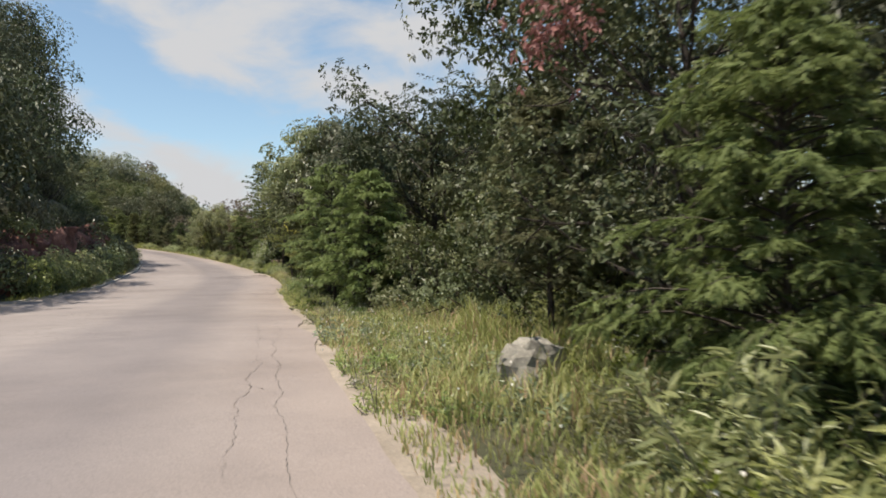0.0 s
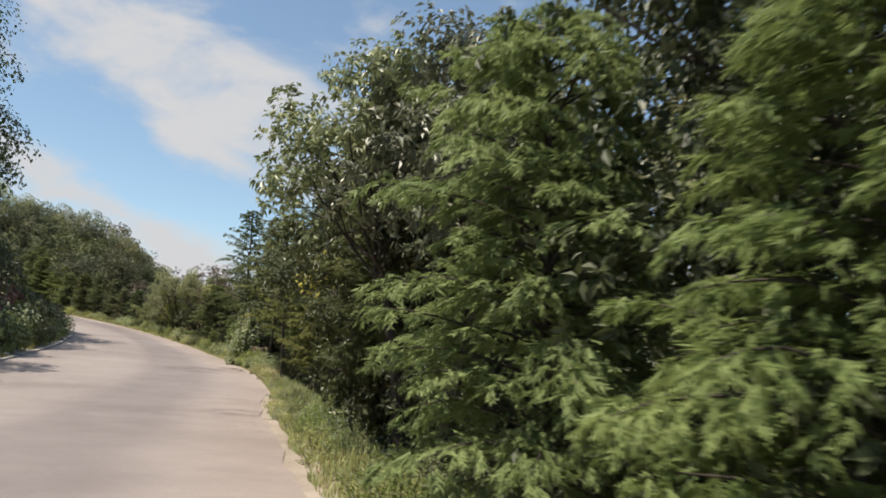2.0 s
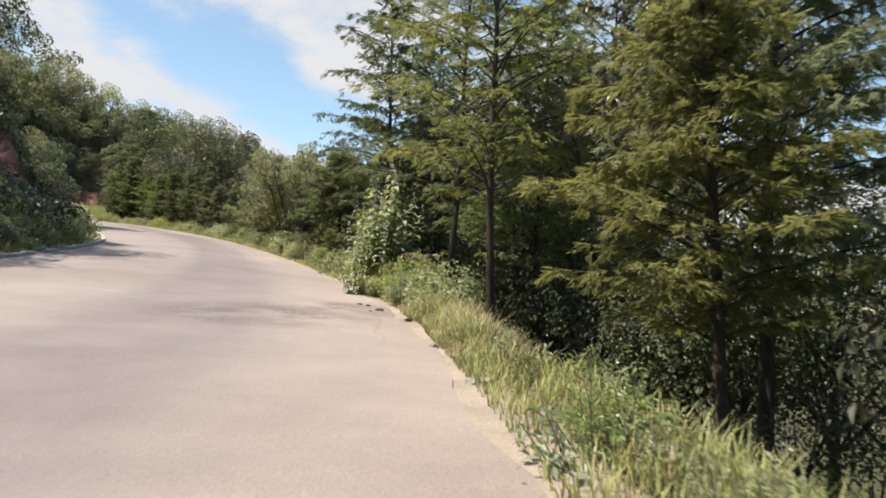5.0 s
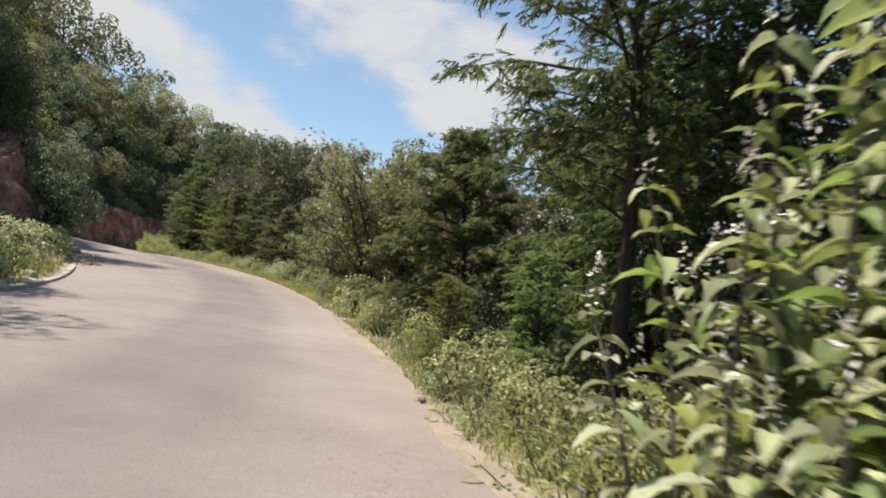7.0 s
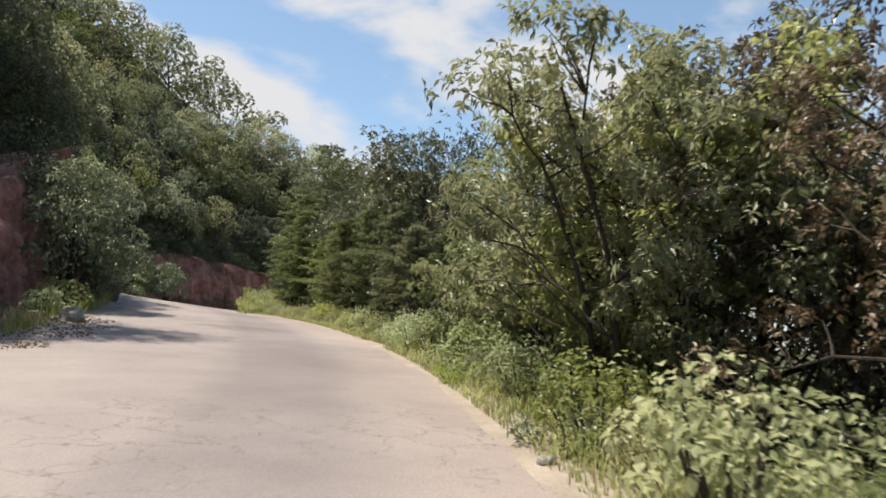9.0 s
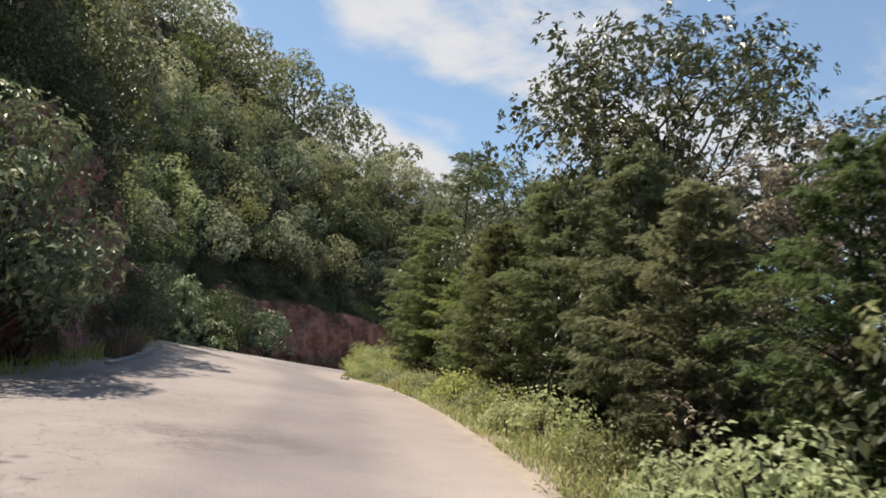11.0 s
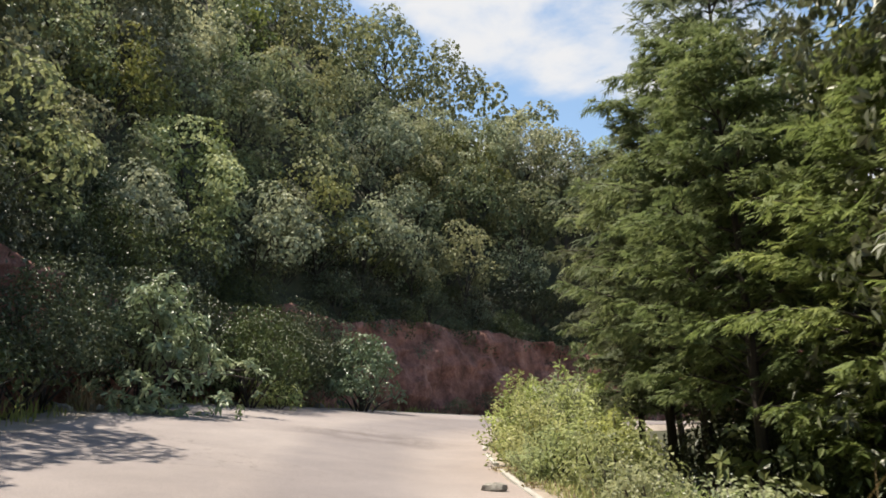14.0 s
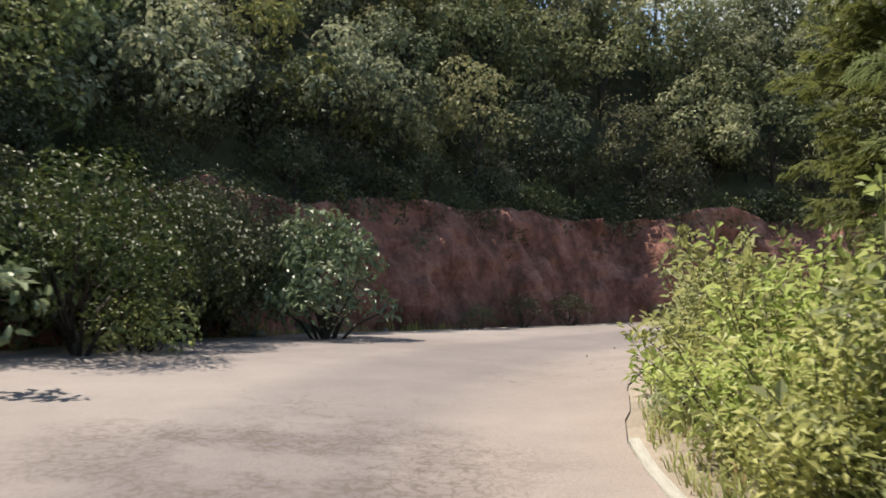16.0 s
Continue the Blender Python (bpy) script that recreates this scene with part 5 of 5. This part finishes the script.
herb_b = shrub("herb", "pale green herb growing along the verge", BRIGHT_LEAF, 0.60, 0.45, 310, 0.075, 62, 0.32, 12, "plant")
herb_c = shrub("herb", "grey-green herb growing along the verge", SILVER_LEAF, 0.60, 0.42, 310, 0.075, 63, 0.34, 12, "plant", flowers=8)
lance = shrub("lance_shrub", "verge shrub with long narrow green leaves", PALE_LEAF, 1.5, 0.9, 1300, 0.15, 64, 0.20, 18, "shrub", spread=0.35, fine=True)
bright = shrub("leafy_shrub", "bright yellow-green leafy shrub beside the road", BRIGHT_LEAF, 1.7, 1.0, 2700, 0.096, 65, 0.46, 26, "shrub")
verge_bush = dome_tree("verge_shrub", "low rounded yellow-green shrub on the verge", BRIGHT_LEAF, 0.9, 0.7, 900, 0.075, 66, 30, "shrub")
weed = shrub("weed", "bushy roadside weed with small pale leaves", BRIGHT_LEAF, 0.95, 0.55, 620, 0.065, 67, 0.40, 18, "plant", flowers=10)
weed_b = shrub("weed", "bushy green roadside weed", SHRUB_LEAF, 0.90, 0.52, 560, 0.070, 68, 0.42, 16, "plant")
vr = random.Random(3)
for k in range(170):
    s = 57.5 + k * 0.40 + vr.uniform(-0.2, 0.2)
    p = spot(s, right_edge(s) + vr.uniform(0.55, 2.3 if s > 62 else 1.2))
    grow(weed if k % 3 else weed_b, float(p[0]), float(p[1]), vr.uniform(0.5, 0.95), vr.uniform(0, 360))
for k in range(54):
    s = 82 + k * 0.4 + vr.uniform(-0.2, 0.2)
    p = spot(s, right_edge(s) + vr.uniform(1.0, 3.6))
    grow(weed_b if k % 2 else weed, float(p[0]), float(p[1]), vr.uniform(0.7, 1.1), vr.uniform(0, 360))
for k in range(24):
    s = 43 + k * 0.42 + vr.uniform(-0.2, 0.2)
    p = spot(s, right_edge(s) + vr.uniform(0.6, 2.4))
    grow(weed_b if k % 2 else weed, float(p[0]), float(p[1]), vr.uniform(0.4, 0.8), vr.uniform(0, 360))
for k in range(70):
    s = 26 + k * 0.32 + vr.uniform(-0.2, 0.2)
    p = spot(s, right_edge(s) + vr.uniform(0.6, 1.9 if s < 32 else 3.2))
    grow(weed_b if k % 3 else weed, float(p[0]), float(p[1]), vr.uniform(0.5, 0.95), vr.uniform(0, 360))
for k in range(270):
    s = -1 + k * 0.5 + vr.uniform(-0.3, 0.3)
    thick = 0.5 + 0.5 * noise.noise(Vector((s * 0.13, 0.4, 2.0)))
    o = right_edge(s) + 0.35 + vr.uniform(0.0, 1.0) ** 0.8 * 1.9
    p = spot(s, o)
    grow(vr.choice((herb_a, herb_b, herb_b, herb_c)), float(p[0]), float(p[1]), vr.uniform(0.32, 0.62) * (0.8 + 0.8 * thick) * (1.3 if s > 60 else 1.0), vr.uniform(0, 360))
for x, y, h in ((1.9, 5.0, 1.5), (2.5, 5.9, 1.7), (2.2, 4.0, 1.3), (1.6, 6.2, 0.9), (3.2, 4.9, 1.8)):
    grow(lance, x, y, h, x * 77)
for x, y, h in ((-50.9, 105.7, 1.3), (-51.7, 106.4, 1.5), (-52.5, 107.3, 1.2), (-53.6, 108.4, 1.3), (-54.3, 109.4, 1.6), (-55.2, 110.6, 1.8), (-53.0, 109.0, 2.2), (-53.9, 110.6, 2.3), (-54.9, 112.4, 2.2), (-56.2, 112.2, 1.8), (-57.2, 114.2, 1.8), (-51.8, 108.2, 2.0), (-50.2, 105.0, 0.9), (-50.4, 106.8, 1.4), (-57.6, 116.5, 1.6)):
    grow(bright, x, y, h, x * 91)
for k in range(46):
    s = 58 + k * 1.4 + vr.uniform(-0.5, 0.5)
    p = spot(s, right_edge(s) + vr.uniform(0.7, 1.6))
    grow(verge_bush, float(p[0]), float(p[1]), vr.uniform(0.45, 0.95), vr.uniform(0, 360))
for x, y, h in ((-53.5, 108.1, 0.34), (-54.2, 109.0, 0.36), (-54.8, 109.8, 0.45), (-52.7, 107.4, 0.34), (-55.5, 110.5, 0.6)):
    grow(verge_bush, x, y, h, x * 77)
for x, y, h in ((1.9, 12.6, 1.3), (2.4, 13.7, 1.5), (1.1, 15.8, 1.0), (-1.4, 20.6, 1.1), (-0.5, 21.2, 1.5), (-2.4, 22.4, 0.9), (-1.2, 22.6, 1.3), (0.2, 20.0, 1.3)):
    grow(bright, x, y, h, x * 91)
for k in range(44):
    s = 3.5 + k * 0.36
    p = spot(s, right_edge(s) + vr.uniform(1.2, 4.4))
    grow((herb_a, herb_b, herb_c)[k % 3], float(p[0]), float(p[1]), vr.uniform(0.5, 0.85), k * 67.0)
for x, y, h in ((-13.55, 59.7, 1.1), (-13.0, 59.6, 1.2), (-13.3, 58.7, 0.8), (-14.2, 60.5, 0.9), (-12.7, 58.4, 0.9)):
    grow(bright, x, y, h, x * 91)
for s, o, h in ((36.5, 1.6, 0.8), (38.2, 2.0, 1.0), (39.8, 1.7, 0.8), (41.3, 2.2, 0.9), (43.0, 1.7, 0.7), (61.5, 1.9, 0.9), (63.0, 2.1, 0.8), (58.5, 1.9, 0.6)):
    p = spot(s, o)
    grow(bright, float(p[0]), float(p[1]), h, s * 41)


# ---------------------------------------------------------------- tall big-leaved plant at the road edge
def big_leaf_mesh(mat):
    """A broad pointed leaf with a midrib fold, waved margin and hanging tip."""
    rows_n, v = 9, []
    for i in range(rows_n):
        u = i / (rows_n - 1)
        w = 0.25 * math.sin(math.pi * u ** 0.72) ** 0.85 * (1 - 0.30 * u) + 0.006
        x, z = u * 0.96, 0.12 * math.sin(u * 2.0) - 0.34 * u * u
        rise = w * 0.42
        v += [(x, -w, z + rise + 0.016 * math.sin(u * 19)), (x, -w * 0.5, z + rise * 0.62), (x, 0, z), (x, w * 0.5, z + rise * 0.62), (x, w, z + rise - 0.016 * math.sin(u * 17))]
    me = bpy.data.meshes.new("leaf")
    me.from_pydata(v, [], grid_faces(rows_n, 5).tolist())
    me.materials.append(mat)
    me.polygons.foreach_set("use_smooth", [True] * len(me.polygons))
    return me


BROAD_LEAF = leaf_material("broad_leaf", (0.110, 0.165, 0.040), (0.190, 0.255, 0.065), (0.330, 0.380, 0.130), 0.42, 0.40, 0.45, 0.6)
FELT_LEAF = leaf_material("felt_leaf", (0.210, 0.260, 0.130), (0.310, 0.355, 0.200), (0.440, 0.470, 0.300), 0.6, 0.30, 0.3, 0.6)


def big_leaf_plant(label, height, stems, seed):
    rng = np.random.default_rng(seed)
    ob = thing("big_leaf_plant", label, "plant")
    leaf_data, pale_data = big_leaf_mesh(BROAD_LEAF), big_leaf_mesh(FELT_LEAF)
    for k in range(stems):
        a = k * 2.4 + rng.uniform(-0.4, 0.4)
        out = 0.12 + 0.35 * rng.uniform()
        ln = height * (1.0 if k == 0 else rng.uniform(0.5, 0.95))
        lp = limb_path((0.06 * math.cos(a), 0.06 * math.sin(a), -0.1), (out * math.cos(a) * (k > 0), out * math.sin(a) * (k > 0), 1), ln, 8, 0.05, rng, 0.04)
        part("stem", tube(lp, np.linspace(0.014, 0.005, 9), 6), GREY_BARK, ob)
        n = int(ln / 0.085)
        for j in range(3, n + 1):
            u = j / n
            i = min(int(u * 8), 7)
            base = Vector(lp[i] + (lp[i + 1] - lp[i]) * (u * 8 - i))
            for side in (0, math.pi):
                leaf = new("leaf", leaf_data if rng.uniform() < 0.58 else pale_data)
                leaf.parent = ob
                size = rng.uniform(0.17, 0.30) * (1.08 - 0.45 * u)
                rot = Euler((rng.uniform(-0.4, 0.4), rng.uniform(-0.35, 0.6), j * 1.57 + side + rng.uniform(-0.3, 0.3)))
                leaf.matrix_basis = Matrix.LocRotScale(base, rot, (size, size, size))
        # pale bud spike at the tip
        m = 26
        q = rng.uniform(0, 1, (m, 1))
        c = lp[-1] + np.array([0, 0, 0.02]) + q * np.array([0, 0, 0.20]) + unit(rng.normal(size=(m, 3))) * 0.045 * (1.1 - q)
        part("bud_spike", leaf_arrays(c, unit(rng.normal(size=(m, 3))) + np.array([0, 0, 0.6]), np.full(m, 0.026), np.full(m, 0.014), 0.2, rng), PETAL, ob, "pale bud spike", "stuff")
    return ob


tall_plant = big_leaf_plant("tall plant with big drooping green leaves and bud spikes", 2.25, 7, 71)
TALL[tall_plant.name] = 2.25
grow(tall_plant, -14.80, 61.3, 2.5, 30)
grow(tall_plant, -14.5, 60.75, 2.3, 200)
grow(tall_plant, -14.15, 61.1, 2.6, 130)
grow(tall_plant, -14.45, 61.9, 2.9, 10)
grow(tall_plant, -14.3, 61.35, 3.0, 150)
grow(tall_plant, -14.75, 60.5, 1.5, 260)
grow(tall_plant, -14.6, 61.9, 2.0, 70)
p = spot(33.0, 1.9)
grow(tall_plant, float(p[0]), float(p[1]), 0.9, 100)
p = spot(38.6, 2.6)
grow(tall_plant, float(p[0]), float(p[1]), 1.0, 10)


# ---------------------------------------------------------------- stones and kerbs
BROWN_STONE = earth_material("brown_stone", [(0.3, (0.08, 0.06, 0.045)), (0.55, (0.19, 0.145, 0.105)), (0.75, (0.30, 0.25, 0.20))], 2.6, depth=0.05, grain=18)

def rock(name, label, sx, sy, sz, seed, mat=STONE, cuts=3, category="rock", group=""):
    bm = bmesh.new()
    bmesh.ops.create_icosphere(bm, subdivisions=cuts, radius=1.0)
    for v in bm.verts:
        d = v.co.normalized()
        n = noise.fractal(d * 1.3 + Vector((seed, seed * 0.7, 0)), 0.8, 2.1, 4)
        flat = max(-0.35, min(0.75, d.z))
        v.co = Vector((d.x * sx, d.y * sy, flat * sz)) * (1 + 0.32 * n)
    ob = part(name, bm, mat)
    return tagged(ob, label, category, group)


def lay(ob, x, y, turn=0.0, lift=0.0, on_road=False):
    st, off, zr, _, _ = along(x, y)
    z = float(zr[0]) - 0.005 if on_road else float(ground(x, y)[0])
    ob.matrix_basis = pose(x, y, z + lift, 0, 0, turn)
    return ob


lay(rock("boulder", "pale grey boulder in the verge grass", 0.34, 0.25, 0.42, 1.0), 1.0, 8.7, 20, 0.08)
lay(rock("boulder", "large brownish boulder behind the verge plants", 0.85, 0.6, 0.75, 2.6, BROWN_STONE, 4), -14.1, 63.1, 50, 0.45)
lay(rock("boulder", "rounded pale boulder at the foot of the bank", 0.30, 0.24, 0.32, 3.0), -38.4, 84.3, 0, 0.08)
for k, (x, y, r) in enumerate(((-13.41, 57.37, 0.085), (-12.63, 56.12, 0.075), (-13.8, 58.05, 0.06), (-14.0, 58.22, 0.06), (-13.5, 57.1, 0.03))):
    r *= 0.65
    lay(rock("stone", "small dark stone lying on the asphalt", r * 1.4, r, r * 0.8, 5.0 + k, SOIL, 2, "stone", "stones on the asphalt"), x, y, k * 50, 0.01, True)
lay(rock("stone", "flat pale stone lying near the edge of the asphalt", 0.17, 0.09, 0.10, 9.0, STONE, 2, "stone", "stones on the asphalt"), -49.85, 103.65, 30, 0.03, True)
srng = random.Random(8)
for k in range(34):
    s = srng.choice((srng.uniform(52, 84), srng.uniform(86, 96), srng.uniform(108, 140), srng.uniform(122, 134)))
    q = -left_edge(s) - srng.uniform(0.15, 1.1)
    p = spot(s, q)
    r = srng.uniform(0.06, 0.2)
    lay(rock("stone", "grey stone fallen from the bank", r * 1.3, r, r, 20.0 + k, STONE, 2, "stone", "stones below the bank"), float(p[0]), float(p[1]), k * 61, r * 0.2)
for k in range(22):
    s = srng.uniform(2, 130)
    p = spot(s, right_edge(s) + srng.uniform(0.02, 0.4))
    r = srng.uniform(0.03, 0.07)
    lay(rock("stone", "small stone on the gravel shoulder", r * 1.3, r, r, 60.0 + k, STONE, 2, "stone", "stones on the shoulder"), float(p[0]), float(p[1]), k * 61, 0.0)


def kerb(label, s0, s1, off_at, seed, width=0.16, height=0.13, keep=0.86, loose=1.0):
    """A row of worn concrete blocks, each a piece of its own."""
    rng = random.Random(seed)
    ob = tagged(new("kerb"), label, "kerb", kind="structure")
    bm = bmesh.new()
    bmesh.ops.create_cube(bm, size=1.0)
    bmesh.ops.bevel(bm, geom=bm.edges[:], offset=0.03, segments=2, affect="EDGES")
    me = bpy.data.meshes.new("kerb_block")
    bm.to_mesh(me)
    bm.free()
    me.materials.append(CONCRETE)
    s = s0
    while s < s1:
        if rng.random() < keep:
            a, b = spot(s, off_at(s)), spot(s + 0.95, off_at(s + 0.95))
            zr = along(np.array([a[0], b[0]]), np.array([a[1], b[1]]))[2]
            rise = math.degrees(math.atan2(float(zr[1] - zr[0]), 0.95))
            blk = new("kerb_block", me)
            blk.parent = ob
            d = b - a
            blk.matrix_basis = pose((a[0] + b[0]) / 2, (a[1] + b[1]) / 2, float(zr[0] + zr[1]) / 2 + height * 0.5 - 0.05 + rng.uniform(-0.02, 0.01) * loose, rng.uniform(-2, 2) * loose, -rise, math.degrees(math.atan2(d[1], d[0])) + rng.uniform(-1.5, 1.5) * loose) @ Matrix.Diagonal((1.07 if loose < 1 else 0.97, width, height, 1))
        s += 1.0
    return ob


kerb("worn white concrete kerb below the bank", 48, 87, lambda s: -left_edge(s) - 0.02, 1)
kerb("worn concrete kerb below the tall bank", 104, 114, lambda s: -left_edge(s) - 0.02, 2)
kerb("pale concrete kerb at the inside of the bend", 110, 127, lambda s: right_edge(s) + 0.06, 3, 0.085, 0.075, 0.9, 0.1)


def litter(name, label, places, n, seed, size=0.06):
    rng = np.random.default_rng(seed)
    at = []
    for x, y, r in places:
        a, d = rng.uniform(0, 6.28, n), r * np.sqrt(rng.uniform(0, 1, n))
        xx, yy = x + d * np.cos(a), y + d * np.sin(a)
        st, off, zr, lf, rt = along(xx, yy)
        on = (off < rt) & (off > -lf)
        z = np.where(on, zr + 0.035, ground(xx, yy) + 0.03)
        at.append(np.stack([xx, yy, z], 1))
    at = np.vstack(at)
    w = rng.normal(size=at.shape) * np.array([1, 1, 0.25])
    ob = part(name, leaf_arrays(at, w, size * rng.uniform(0.6, 1.3, len(at)), size * 0.6 * np.ones(len(at)), 0.2, rng), DRY_BLADE)
    return tagged(ob, label, "leaf litter", kind="stuff")


litter("leaf_litter", "dry brown leaves swept to the road edge", ((-50.6, 105.6, 0.6), (-51.2, 105.6, 0.45), (-49.6, 104.4, 0.4)), 160, 81)
litter("leaf_litter", "orange dry leaves below the bank", ((-33.9, 79.0, 1.1), (-35.6, 81.0, 1.3), (-37.0, 82.6, 1.3), (-38.6, 84.2, 1.2)), 420, 82)


# ---------------------------------------------------------------- open cracks along the road's margin
CRACK = earth_material("crack_soil", [(0.3, (0.095, 0.082, 0.075)), (0.7, (0.17, 0.148, 0.135))], 9.0, depth=0.005, grain=60)


def road_crack(label, runs, seed):
    """Ragged open joints, drawn as thin strips just over the asphalt."""
    rng = np.random.default_rng(seed)
    v, f = [], []
    for s0, s1, inset, sway in runs:
        n = max(4, int(abs(s1 - s0) / 0.07))
        ss = np.linspace(s0, s1, n)
        jag = np.cumsum(rng.normal(size=n)) * 0.012
        jag -= np.linspace(jag[0], jag[-1], n)
        for k, q in enumerate(ss):
            o = right_edge(q) - inset + sway * k / n + jag[k] + 0.03 * math.sin(q * 3.1 + seed)
            w = 0.0036 * (0.2 + rng.uniform()) * math.sin(math.pi * (k + 0.5) / n) ** 0.4
            rt, lf = right_edge(q), left_edge(q)
            for side in (-w, w):
                x = spot(q, o + side)
                u = (o + lf) / (lf + rt)
                v.append((x[0], x[1], float(along(x[0], x[1])[2][0]) + 0.03 * math.sin(math.pi * u) + 0.006))
            if k:
                a = len(v) - 4
                f.append((a, a + 1, a + 3, a + 2))
    return tagged(part("road_crack", (v, f), CRACK), label, "crack", kind="structure")


road_crack("long ragged crack in the asphalt near the verge", ((1.5, 19.0, 0.62, 0.0), (5.0, 11.5, 0.95, 0.12), (8.0, 8.9, 0.62, -0.45), (10.4, 11.2, 0.95, 0.35), (12.5, 18.5, 0.85, -0.15), (13.6, 14.3, 0.6, -0.3)), 1)
road_crack("short cracks at the broken asphalt margin", ((35.0, 42.0, 0.30, 0.10), (37.0, 37.8, 0.32, -0.5), (39.2, 41.0, 0.70, 0.3), (54.0, 58.5, 0.55, 0.2), (55.2, 56.0, 0.6, -0.5)), 2)
